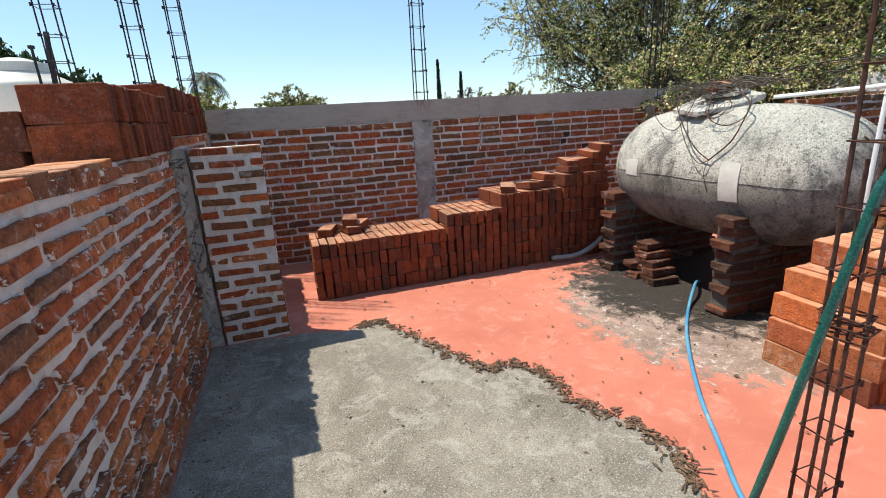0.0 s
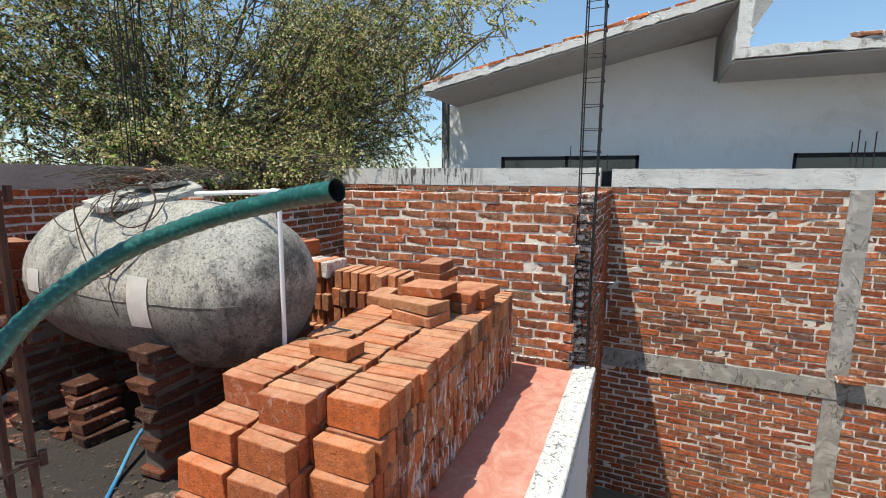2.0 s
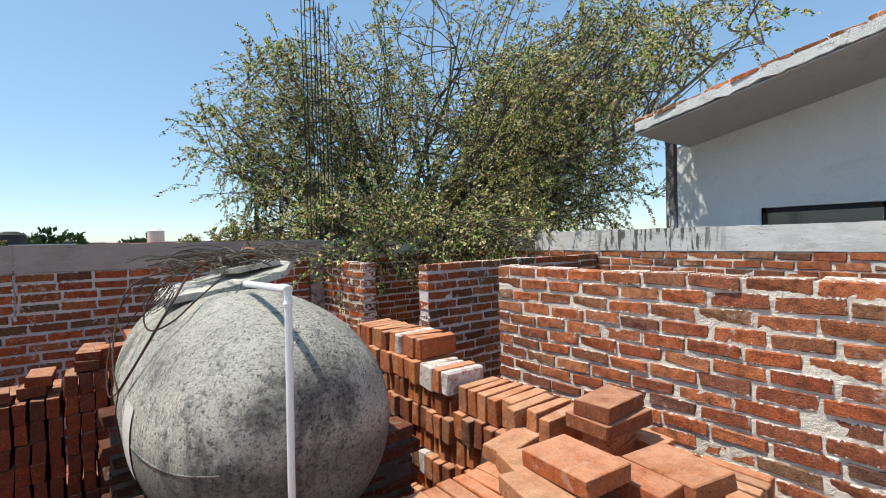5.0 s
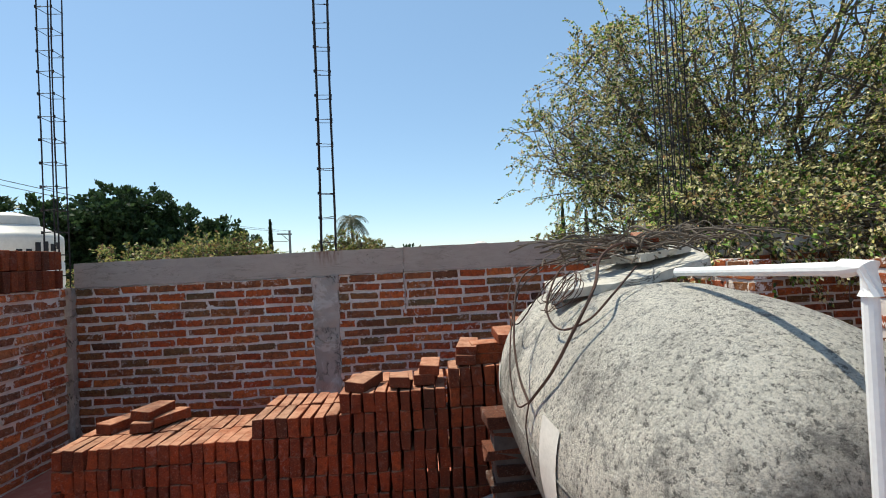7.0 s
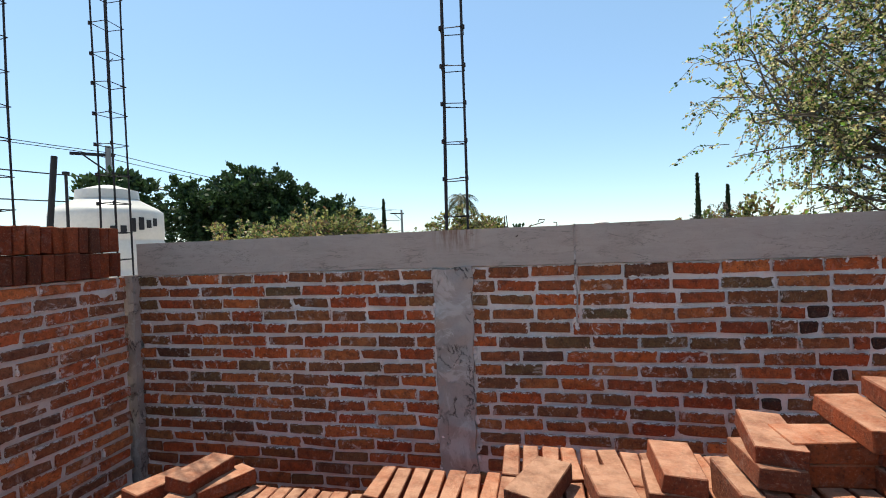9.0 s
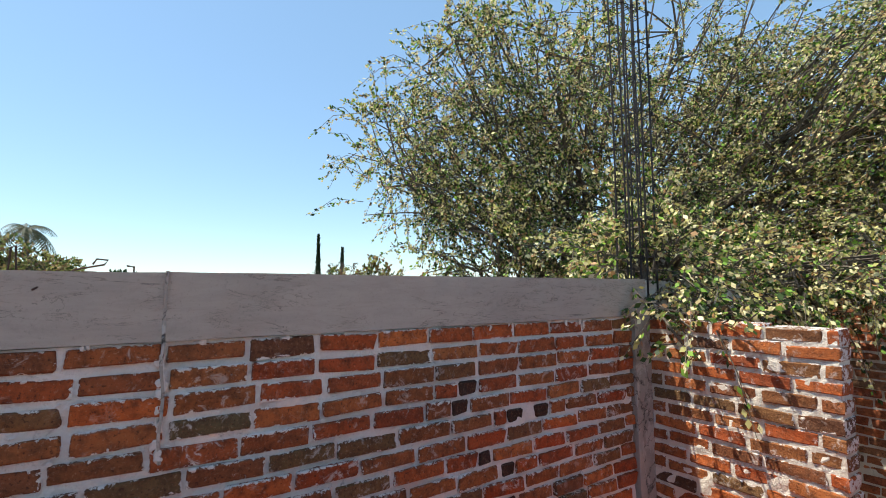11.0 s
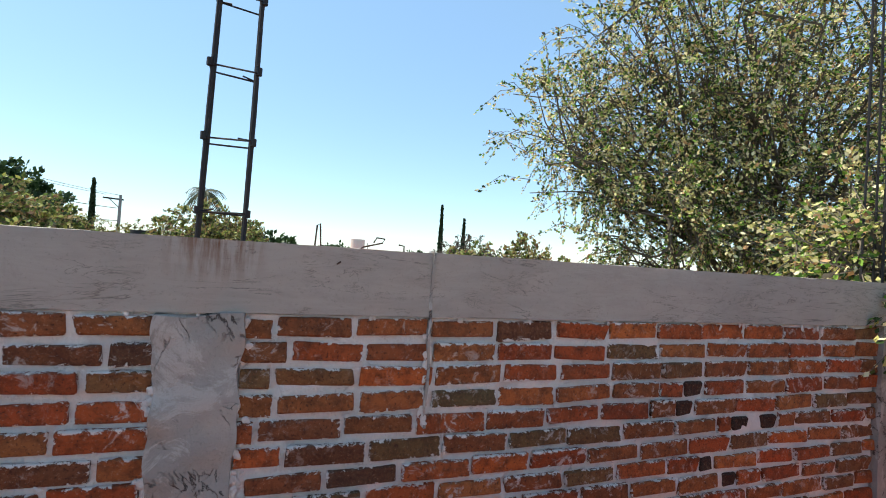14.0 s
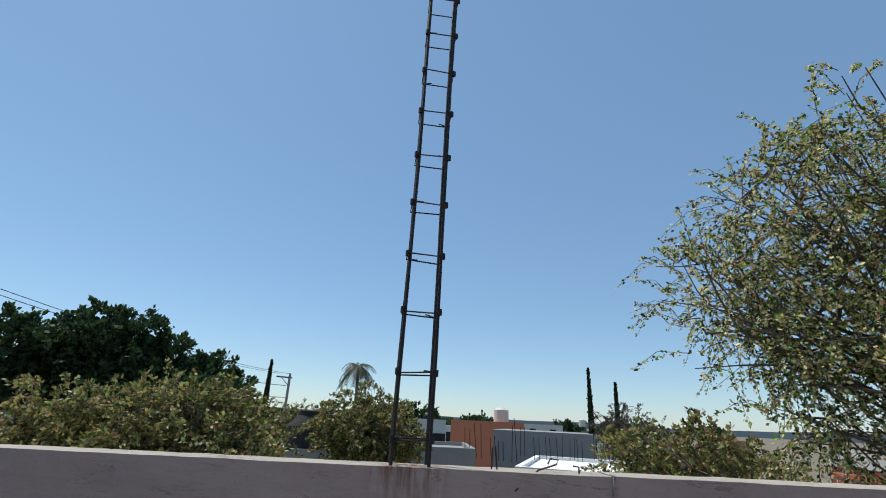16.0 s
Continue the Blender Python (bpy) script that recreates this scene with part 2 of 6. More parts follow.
    h = times(nt, times(nt, pits, 0.6), times(nt, float_marks, times(nt, line, 1.5), "SUBTRACT"), "ADD")
    bump(nt, b, h, relief, 0.008)
    return m


M_BEAM = cast_concrete("beam_concrete", (0.42, 0.362, 0.312), (0.36, 0.31, 0.268), (0.30, 0.255, 0.22), crack=0.5, drips=0.9)
M_BEAM_E = cast_concrete("weathered_beam", (0.70, 0.68, 0.655), (0.55, 0.525, 0.50), (0.24, 0.225, 0.215), scale=2.5, relief=0.6, streaks=(2.2, 3.6))
M_ROOF = plain("roof_concrete", (0.82, 0.81, 0.80), (0.66, 0.64, 0.61), 3.0, 50, 0.9, 1.0, 0.02, dirt=(0.30, 0.25, 0.21), dirt_at=(0.54, 0.66))
M_COLUMN = cast_concrete("column_concrete", (0.42, 0.375, 0.335), (0.30, 0.27, 0.24), (0.15, 0.135, 0.12), scale=3, relief=1.0, splash=(0.46, 0.415, 0.375), stretch=(1.3, 1.3, 1.0))
M_SOFFIT = plain("soffit_tone", (0.50, 0.485, 0.48), (0.42, 0.405, 0.40), 0.7, 40, 0.9, 0.3, 0.006, dirt=(0.36, 0.33, 0.31), dirt_at=(0.52, 0.72))
M_LIP = plain("red_lip", (0.56, 0.15, 0.09), (0.46, 0.12, 0.075), 1.3, 120, 0.8, 0.3, 0.003, dirt=(0.50, 0.42, 0.36), dirt_at=(0.5, 0.62))


def red_floor():
    """Red floor paint, worn pale by the edge, with a grey stain and black painted shade below the tank."""
    m, nt, b = nodes_of("red_floor", 0.75, spec=0.3)
    pos = coords(nt)
    sep = nt.nodes.new("ShaderNodeSeparateXYZ")
    nt.links.new(pos, sep.inputs[0])
    n1, n2, n3 = noise_of(nt, pos, 1.1, 6, 0.7), noise_of(nt, pos, 6.5, 7, 0.75, 0.7), noise_of(nt, pos, 110, 4, 0.75)
    tone = mix(nt, grey(nt, n1, 0.3, 0.7), (0.52, 0.182, 0.122), (0.40, 0.118, 0.076))
    tone = mix(nt, times(nt, grey(nt, n3, 0.45, 0.75), 0.22), tone, (0.42, 0.13, 0.09))
    tone = mix(nt, times(nt, grey(nt, n2, 0.52, 0.70), 0.5), tone, (0.60, 0.33, 0.25))

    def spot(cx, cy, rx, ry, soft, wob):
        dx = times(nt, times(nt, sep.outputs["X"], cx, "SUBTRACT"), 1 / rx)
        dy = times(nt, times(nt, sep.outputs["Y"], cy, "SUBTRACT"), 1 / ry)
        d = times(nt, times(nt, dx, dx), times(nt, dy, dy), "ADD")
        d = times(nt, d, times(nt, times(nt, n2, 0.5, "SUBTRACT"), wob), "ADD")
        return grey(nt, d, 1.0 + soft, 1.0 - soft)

    grit = mix(nt, grey(nt, n2, 0.42, 0.58), (0.21, 0.155, 0.12), (0.37, 0.29, 0.235))
    grit = mix(nt, grey(nt, n3, 0.45, 0.62), grit, (0.16, 0.13, 0.11))
    grit = mix(nt, times(nt, grey(nt, noise_of(nt, pos, 16, 7, 0.8, 0.4), 0.55, 0.62), 0.8), grit, (0.62, 0.55, 0.50))
    grit = mix(nt, times(nt, grey(nt, noise_of(nt, pos, 5, 7, 0.8, 0.4), 0.54, 0.62), 0.7), grit, (0.13, 0.10, 0.085))
    tone = mix(nt, times(nt, spot(2.75, 2.55, 0.72, 1.05, 0.12, 3.2), 0.9), tone, grit)
    # near-black core: staining and the tank's shade put into one colour
    under_dark = mix(nt, grey(nt, n3, 0.42, 0.62), (0.010, 0.009, 0.008), (0.040, 0.033, 0.028))
    tone = mix(nt, times(nt, spot(3.50, 2.98, 1.15, 1.05, 0.20, 3.0), 0.95), tone, under_dark)
    worn = times(nt, grey(nt, sep.outputs["Y"], 1.15, 0.62), grey(nt, sep.outputs["X"], 3.2, 3.6))
    tone = mix(nt, times(nt, worn, times(nt, grey(nt, n2, 0.30, 0.68), 0.75)), tone, (0.66, 0.40, 0.32))
    nt.links.new(tone, b.inputs["Base Color"])
    bump(nt, b, times(nt, n3, n2, "ADD"), 0.35, 0.004)
    return m


M_RED = red_floor()


def screed_material():
    """Rough cement: broad damp clouds, pale worn streaks, sandy flecks and small pits."""
    m, nt, b = nodes_of("grey_screed", 0.95, spec=0.2)
    pos = coords(nt)
    cloud, worn, sand, pit = noise_of(nt, pos, 1.8, 6, 0.7, 0.3), noise_of(nt, pos, 6, 8, 0.75, 1.0), noise_of(nt, pos, 120, 3, 0.7), noise_of(nt, pos, 48, 4, 0.75)
    tone = mix(nt, grey(nt, cloud, 0.34, 0.64), (0.17, 0.142, 0.115), (0.31, 0.268, 0.222))
    tone = mix(nt, times(nt, grey(nt, worn, 0.50, 0.60), 0.6), tone, (0.43, 0.385, 0.335))
    tone = mix(nt, times(nt, grey(nt, sand, 0.56, 0.66), 0.7), tone, (0.60, 0.56, 0.50))
    tone = mix(nt, times(nt, grey(nt, sand, 0.44, 0.36), 0.6), tone, (0.09, 0.075, 0.06))
    tone = mix(nt, times(nt, grey(nt, pit, 0.60, 0.66), 0.75), tone, (0.07, 0.058, 0.048))
    nt.links.new(tone, b.inputs["Base Color"])
    bump(nt, b, times(nt, times(nt, pit, -1.0), times(nt, worn, 0.8), "ADD"), 1.0, 0.014)
    return m


M_SCREED = screed_material()
M_WHITE = plain("white_lime", (0.83, 0.82, 0.80), (0.75, 0.74, 0.71), 2.5, 60, 0.9, 1.0, 0.012, dirt=(0.58, 0.55, 0.51), dirt_at=(0.60, 0.74))
M_LEDGE = plain("ledge_lime", (0.80, 0.79, 0.76), (0.64, 0.62, 0.59), 11, 60, 0.9, 1.0, 0.014, dirt=(0.13, 0.12, 0.11), dirt_at=(0.55, 0.60))
M_PLASTER = plain("house_plaster", (0.84, 0.84, 0.84), (0.74, 0.745, 0.76), 0.6, 40, 0.9, 0.3, 0.006, dirt=(0.66, 0.63, 0.60), dirt_at=(0.52, 0.72))
M_RUST = plain("rusty_steel", (0.10, 0.05, 0.035), (0.05, 0.035, 0.03), 9, 160, 0.75, 0.5, 0.002, metal=0.4)
M_REDRUST = plain("red_rust", (0.11, 0.042, 0.027), (0.045, 0.025, 0.020), 14, 160, 0.85, 0.6, 0.002, metal=0.2)
M_STEEL = plain("dark_steel", (0.045, 0.04, 0.04), (0.03, 0.028, 0.03), 9, 160, 0.7, 0.5, 0.002, metal=0.5)
M_PVC = plain("white_pvc", (0.80, 0.80, 0.80), (0.74, 0.74, 0.73), 6, 60, 0.45, 0.05, 0.001)
M_KERB = plain("brown_mortar", (0.44, 0.26, 0.16), (0.34, 0.19, 0.12), 6, 70, 0.9, 0.6, 0.006)
M_CREAM = plain("cream_plastic", (0.66, 0.61, 0.54), (0.62, 0.57, 0.51), 2, 30, 0.5, 0.05, 0.001)
M_ORANGE = plain("orange_paint", (0.60, 0.22, 0.12), (0.52, 0.19, 0.11), 0.5, 8)
M_GREYWALL = plain("grey_block_wall", (0.30, 0.29, 0.28), (0.24, 0.23, 0.22), 0.6, 8)
M_WHITEWALL = plain("far_white_wall", (0.66, 0.64, 0.60), (0.55, 0.53, 0.50), 0.4, 6)
# distance haze is mixed into the hill colour as a blue tint
M_HAZED_HILL = plain("hazed_hills", (0.26, 0.30, 0.34), (0.22, 0.26, 0.30), 0.004, 0.03)
M_DARK = plain("dark_void", (0.03, 0.03, 0.03), (0.02, 0.02, 0.02), 3, 30)
M_BARK = plain("bark", (0.16, 0.13, 0.10), (0.09, 0.07, 0.055), 8, 60, 0.95, 0.8, 0.01)
M_LITTER = plain("dry_litter", (0.20, 0.12, 0.075), (0.08, 0.048, 0.032), 30, 90, 0.95, 0.5, 0.004, dirt=(0.36, 0.27, 0.19), dirt_at=(0.58, 0.66))
M_GROUND = plain("dry_ground", (0.22, 0.18, 0.13), (0.14, 0.12, 0.08), 0.3, 5, 0.95, 0.4, 0.02)


def leaf_material(name, colours):
    m, nt, b = nodes_of(name, 0.5, spec=0.3)
    rnd = nt.nodes.new("ShaderNodeNewGeometry").outputs["Random Per Island"]
    tone = ramp(nt, rnd, [(i / len(colours), c) for i, c in enumerate(colours)], "CONSTANT")
    nt.links.new(tone, b.inputs["Base Color"])
    tr = nt.nodes.new("ShaderNodeBsdfTranslucent")
    nt.links.new(tone, tr.inputs["Color"])
    mx = nt.nodes.new("ShaderNodeMixShader")
    mx.inputs[0].default_value = 0.32
    nt.links.new(b.outputs[0], mx.inputs[1])
    nt.links.new(tr.outputs[0], mx.inputs[2])
    nt.links.new(mx.outputs[0], nt.nodes["Material Output"].inputs["Surface"])
    return m


M_LEAF = leaf_material("small_leaves", [(0.56, 0.50, 0.17), (0.045, 0.085, 0.018), (0.86, 0.73, 0.40), (0.17, 0.30, 0.045), (0.88, 0.78, 0.48), (0.03, 0.06, 0.014), (0.68, 0.62, 0.24), (0.52, 0.29, 0.14), (0.035, 0.07, 0.015), (0.27, 0.45, 0.07), (0.08, 0.06, 0.035), (0.86, 0.76, 0.42)])
M_BUSH = leaf_material("bush_leaves", [(0.30, 0.30, 0.08), (0.30, 0.20, 0.09), (0.14, 0.20, 0.05), (0.42, 0.34, 0.14), (0.09, 0.12, 0.035), (0.24, 0.13, 0.07), (0.05, 0.07, 0.022), (0.38, 0.40, 0.13)])
M_LEAF_DARK = leaf_material("dark_leaves", [(0.03, 0.06, 0.02), (0.05, 0.09, 0.03), (0.025, 0.045, 0.018), (0.06, 0.10, 0.04)])
M_LEAF_PALM = leaf_material("palm_leaves", [(0.05, 0.065, 0.03), (0.035, 0.05, 0.02), (0.13, 0.11, 0.065)])
M_CYPRESS = leaf_material("cypress_leaves", [(0.02, 0.035, 0.015), (0.03, 0.05, 0.02)])


# ---------------------------------------------------------------- building helpers
def mesh_of(name, verts, faces, material):
    me = bpy.data.meshes.new(name)
    me.from_pydata([tuple(v) for v in verts], [], faces)
    me.update()
    if material:
        me.materials.append(material)
    return me


def part(name, bm, material, parent=None, label="", kind="", smooth=False):
    me = bpy.data.meshes.new(name)
    bmesh.ops.recalc_face_normals(bm, faces=bm.faces)
    if smooth:
        for f in bm.faces:
            f.smooth = True
    bm.to_mesh(me)
    bm.free()
    if material:
        me.materials.append(material)
    ob = new(name, me)
    ob.parent = parent
    return tagged(ob, label=label, kind=kind)


def empty(name, at=(0, 0, 0), label="", category="", group="", kind=""):
    ob = new(name)
    ob.location = at
    ob.empty_display_size = 0.2
    return tagged(ob, label, category, group, kind)


def box(bm, x0, x1, y0, y1, z0, z1, m=None, bevel=0.0):
    vs = [bm.verts.new((x, y, z)) for x in (x0, x1) for y in (y0, y1) for z in (z0, z1)]
    fs = [bm.faces.new([vs[i] for i in q]) for q in ((0, 1, 3, 2), (4, 6, 7, 5), (0, 4, 5, 1), (2, 3, 7, 6), (0, 2, 6, 4), (1, 5, 7, 3))]
    if bevel:
        es = list({e for f in fs for e in f.edges})
        r = bmesh.ops.bevel(bm, geom=es, offset=bevel, segments=1, affect="EDGES")
        vs = list({v for f in r["faces"] for v in f.verts} | {v for v in vs if v.is_valid})
    if m:
        bmesh.ops.transform(bm, matrix=m, verts=vs)
    return vs


def tube(bm, pts, radius, sides=8, taper=None, caps=True):
    """A tube along points; radius a number, or one for each point through taper."""
    pts = [Vector(p) for p in pts]
    rings = []
    ref = Vector((0.31, 0.17, 0.93))
    for i, p in enumerate(pts):
        d = (pts[min(i + 1, len(pts) - 1)] - pts[max(i - 1, 0)]).normalized()
        a = d.cross(ref)
        if a.length < 0.05:
            a = d.cross(Vector((1, 0, 0)))
        a.normalize()
        b = d.cross(a)
        r = taper[i] if taper else radius
        rings.append([bm.verts.new(p + (a * math.cos(k * math.tau / sides) + b * math.sin(k * math.tau / sides)) * r) for k in range(sides)])
    for r0, r1 in zip(rings, rings[1:]):
        for k in range(sides):
            bm.faces.new((r0[k], r0[(k + 1) % sides], r1[(k + 1) % sides], r1[k]))
    if caps:
        bm.faces.new(rings[0][::-1])
        bm.faces.new(rings[-1])


def curve_pts(pts, n=8):
    """A smooth line through the points."""
    P = [Vector(p) for p in pts]
    P = [P[0] * 2 - P[1]] + P + [P[-1] * 2 - P[-2]]
    out = []
    for i in range(1, len(P) - 2):
        for k in range(n):
            t = k / n
            out.append(0.5 * ((2 * P[i]) + (P[i + 1] - P[i - 1]) * t + (2 * P[i - 1] - 5 * P[i] + 4 * P[i + 1] - P[i + 2]) * t * t + (3 * P[i] - P[i - 1] - 3 * P[i + 1] + P[i + 2]) * t ** 3))
    out.append(P[-2])
    return out


# brick shapes: chamfered boxes with uneven corners, one unit long in each direction
RNG = np.random.default_rng(11)


def brick_shape(rng, length, depth, height, bev=0.006, wob=0.004):
    """Vertices and faces of an uneven chamfered brick, centred on the origin."""
    h = np.array([length, depth, height]) / 2
    verts, index = [], {}
    corner = {}
    for sx in (-1, 1):
        for sy in (-1, 1):
            for sz in (-1, 1):
                c = np.array([sx, sy, sz]) * h + rng.normal(0, wob, 3)
                b = bev * rng.uniform(0.6, 1.9)
                for ax in range(3):
                    v = c.copy()
                    s = (sx, sy, sz)
                    for other in range(3):
                        if other != ax:
                            v[other] -= s[other] * b
                    corner[(sx, sy, sz, ax)] = len(verts)
                    verts.append(v)
    faces = []
    g = lambda sx, sy, sz, ax: corner[(sx, sy, sz, ax)]
    for s in (-1, 1):
        q = [g(s, -1, -1, 0), g(s, 1, -1, 0), g(s, 1, 1, 0), g(s, -1, 1, 0)]
        faces.append(q if s > 0 else q[::-1])
        q = [g(-1, s, -1, 1), g(-1, s, 1, 1), g(1, s, 1, 1), g(1, s, -1, 1)]
        faces.append(q if s > 0 else q[::-1])
        q = [g(-1, -1, s, 2), g(1, -1, s, 2), g(1, 1, s, 2), g(-1, 1, s, 2)]
        faces.append(q if s > 0 else q[::-1])
    for a in (-1, 1):
        for b in (-1, 1):
            q = [g(a, b, -1, 0), g(a, b, 1, 0), g(a, b, 1, 1), g(a, b, -1, 1)]
            faces.append(q if a * b < 0 else q[::-1])
            q = [g(a, -1, b, 0), g(a, 1, b, 0), g(a, 1, b, 2), g(a, -1, b, 2)]
            faces.append(q if a * b > 0 else q[::-1])
            q = [g(-1, a, b, 1), g(1, a, b, 1), g(1, a, b, 2), g(-1, a, b, 2)]
            faces.append(q if a * b < 0 else q[::-1])
    for sx in (-1, 1):
        for sy in (-1, 1):
            for sz in (-1, 1):
                q = [g(sx, sy, sz, 0), g(sx, sy, sz, 1), g(sx, sy, sz, 2)]
                faces.append(q if sx * sy * sz > 0 else q[::-1])
    return np.array(verts), faces


SHAPES = {}


def shapes_for(key, length, depth, height, material, n=10, **kw):
    if key not in SHAPES:
        made = []
        for i in range(n):
            v, f = brick_shape(RNG, length, depth, height, **kw)
            made.append((v, f, mesh_of("brick", v, f, material)))
        SHAPES[key] = made
    return SHAPES[key]


def lay(parent, shapes, places, limit_test=None, joined_material=None, name="brick", joined_name="bricks"):
    """Places bricks (Matrix each). Those that limit_test takes are objects of their own, the rest is one joined mesh."""
    single, rest = [], []
    for m in sorted(places, key=lambda q: -q.translation.z) if limit_test else places:
        (single if limit_test is None or (len(single) < 300 and limit_test(m)) else rest).append(m)
    for i, m in enumerate(single):
        ob = new(name, shapes[RNG.integers(len(shapes))][2])
        ob.parent = parent
        ob.matrix_local = m
    if rest:
        V, F, n = [], [], 0
        for m in rest:
            v, f, _ = shapes[RNG.integers(len(shapes))]
            M = np.array(m)
            V.append(v @ M[:3, :3].T + M[:3, 3])
            F.extend([[k + n for k in q] for q in f])
            n += len(v)
        ob = new(joined_name, mesh_of(joined_name, np.concatenate(V), F, joined_material))
        ob.parent = parent
        tagged(ob, kind="stuff")


def wall_grid(name, parent, length, z0, z1, thick, material, cell=0.03, rough=0.0055, recess=0.0065, holes=(), start=0.0):
    """The mortar body of a wall in its own frame: u along x, face at y = 0 towards -y, uneven in front."""
    nu, nz = max(2, int(length / cell)), max(2, int((z1 - z0) / cell))
    V, F = [], []
    for j in range(nz + 1):
        for i in range(nu + 1):
            u, z = length * i / nu, z0 + (z1 - z0) * j / nz
            d = recess + rough * (noise.noise(Vector((u * 14 + 3.1 * z0, z * 14, length))) * 1.6 + noise.noise(Vector((u * 45, z * 45, length * 2))))
            V.append((u, d, z))
    for j in range(nz):
        for i in range(nu):
            a = j * (nu + 1) + i
            F.append((a, a + 1, a + nu + 2, a + nu + 1))
    n = len(V)
    t = thick - 0.006
    V += [(0, t, z0), (length, t, z0), (length, t, z1), (0, t, z1)]
    F.append((n + 1, n, n + 3, n + 2))
    top = list(range(nz * (nu + 1), (nz + 1) * (nu + 1)))
    F.append(tuple(top + [n + 2, n + 3]))
    F.append(tuple(list(range(nu, -1, -1)) + [n, n + 1]))
    left = [j * (nu + 1) for j in range(nz + 1)]
    F.append(tuple(left + [n + 3, n]))
    right = [j * (nu + 1) + nu for j in range(nz, -1, -1)]
    F.append(tuple(right + [n + 1, n + 2]))
    ob = new(name, mesh_of(name, V, F, material))
    ob.parent = parent
    ob.location.x = start
    return ob


def brick_wall(name, origin, angle, length, z0, z1, thick=0.14, material=None, joined=None, mortar=None, test=None, label="", gaps=(), depth=None,
               pitch=0.252, course=0.0817, cell=0.03, seed=0, ends=0.0, flat=False, holes=(), bed_end=0.0, bed_start=0.0, open_top=False, recess=None, rough=0.0055, proud=0.0026, joint=0.019):
    """A wall whose face looks towards -y of its own frame, turned by angle. test(u, z): which bricks are single parts. gaps: (u0, u1) without bricks."""
    w = tagged(new(name), label=label, kind="structure")
    w.location, w.rotation_euler = (origin[0], origin[1], 0), (0, 0, radians(angle))
    s0, s1 = max(bed_start, 0.008), max(bed_end, 0.008)
    wall_grid("mortar_bed", w, length - s0 - s1, z0, z1 - (0.017 if open_top else 0.001), thick, mortar, cell, start=s0, rough=rough, recess=0.006 + rough if recess is None else recess)
    rng = np.random.default_rng(100 + seed)
    d = depth or thick
    L, H = pitch - 0.018, course - joint
    shapes = shapes_for((name, material.name), L, d, H, material, 10, bev=0.004 if not flat else 0.003, wob=0.0038)
    rows = int(round((z1 - z0) / course))
    course = (z1 - z0) / rows
    spots, hole_plugs = [], []
    for r in range(rows):
        z = z0 + (r + 0.5) * course
        shift = (r % 2) * pitch / 2 + rng.uniform(-0.03, 0.03) - pitch
        u = shift
        while u < length:
            step = pitch * rng.uniform(0.93, 1.07)
            a, b = max(u + joint / 2, ends), min(u + step - joint / 2, length - ends)
            for g0, g1 in gaps:
                if a < g0 < b:
                    b = g0
                elif a < g1 < b:
                    a = g1
                elif g0 <= a and b <= g1:
                    b = a
            # each hole is a near-black stub, its inner shade put into the colour
            for hu, hz in holes:
                if abs(z - hz) < course / 2 and a < hu <= b and b - a > 0.12:
                    cut = max(a, hu - 0.05), min(b, hu + 0.05)
                    hole_plugs.append(Matrix.Translation(((cut[0] + cut[1]) / 2, 0.022, z)) @ Matrix.Diagonal(((cut[1] - cut[0]) / 0.085, 1, 1, 1)))
                    if hu - a > b - hu:
                        b = cut[0] - 0.012
                    else:
                        a = cut[1] + 0.012
            if bed_end and b > length - 0.05:
                b = length + rng.uniform(-0.05, 0.045)
            if b - a > 0.045:
                c = Vector(((a + b) / 2, d / 2 + rng.normal(0, proud) - 0.0022, z + rng.normal(0, 0.0022)))
                m = Matrix.Translation(c) @ Euler((rng.normal(0, 0.012), rng.normal(0, 0.014), rng.normal(0, 0.01))).to_matrix().to_4x4() @ Matrix.Diagonal(((b - a) / L, 1, rng.uniform(0.9, 1.08), 1))
                spots.append(m)
            u += step
    if hole_plugs:
        LATE.append((w, shapes_for("hole_plugs", 0.085, 0.05, 0.06, M_HOLE_DARK, 4, bev=0.006, wob=0.005), hole_plugs, None, M_HOLE_DARK))
    LATE.append((w, shapes, spots, (lambda m: test(m.translation.x, m.translation.z)) if test else None, joined))
    return w


LATE = []  # brickwork, laid last

# ---------------------------------------------------------------- ground and floors
NY, WX, EX, BX = 5.36, -0.58, 5.25, 7.70   # faces of the north, west, east wall and of the boundary wall
GROUND = -2.65

bm = bmesh.new()
bmesh.ops.create_grid(bm, x_segments=8, y_segments=8, size=3000, matrix=Matrix.Translation((0, 0, GROUND)))
part("ground", bm, M_GROUND, kind="structure", label="dry earth and scrub reaching to the horizon")

# the roof terrace slab with its red painted floor; the white roof south of it lies in the same plane
bm = bmesh.new()
box(bm, -0.72, EX + 0.2, 0.525, NY + 0.14, -0.12, 0.0)
box(bm, -0.72, 1.6, -3.0, 0.525, -0.12, 0.0)
part("floor", bm, M_RED, kind="structure", label="red painted concrete terrace floor, stained and painted with shade near the tank")
bm = bmesh.new()
box(bm, 1.6, 3.30, -6.0, 0.525, -0.12, -0.004)
part("white_roof_slab", bm, M_WHITE, kind="structure", label="bright white lime-washed roof slab beside the red floor")
bm = bmesh.new()
box(bm, 3.30, EX + 0.16, 0.35, 0.525, -0.12, 0.006, bevel=0.008)
part("white_ledge", bm, M_LEDGE, kind="structure", label="white lime-washed concrete ledge along the open edge")


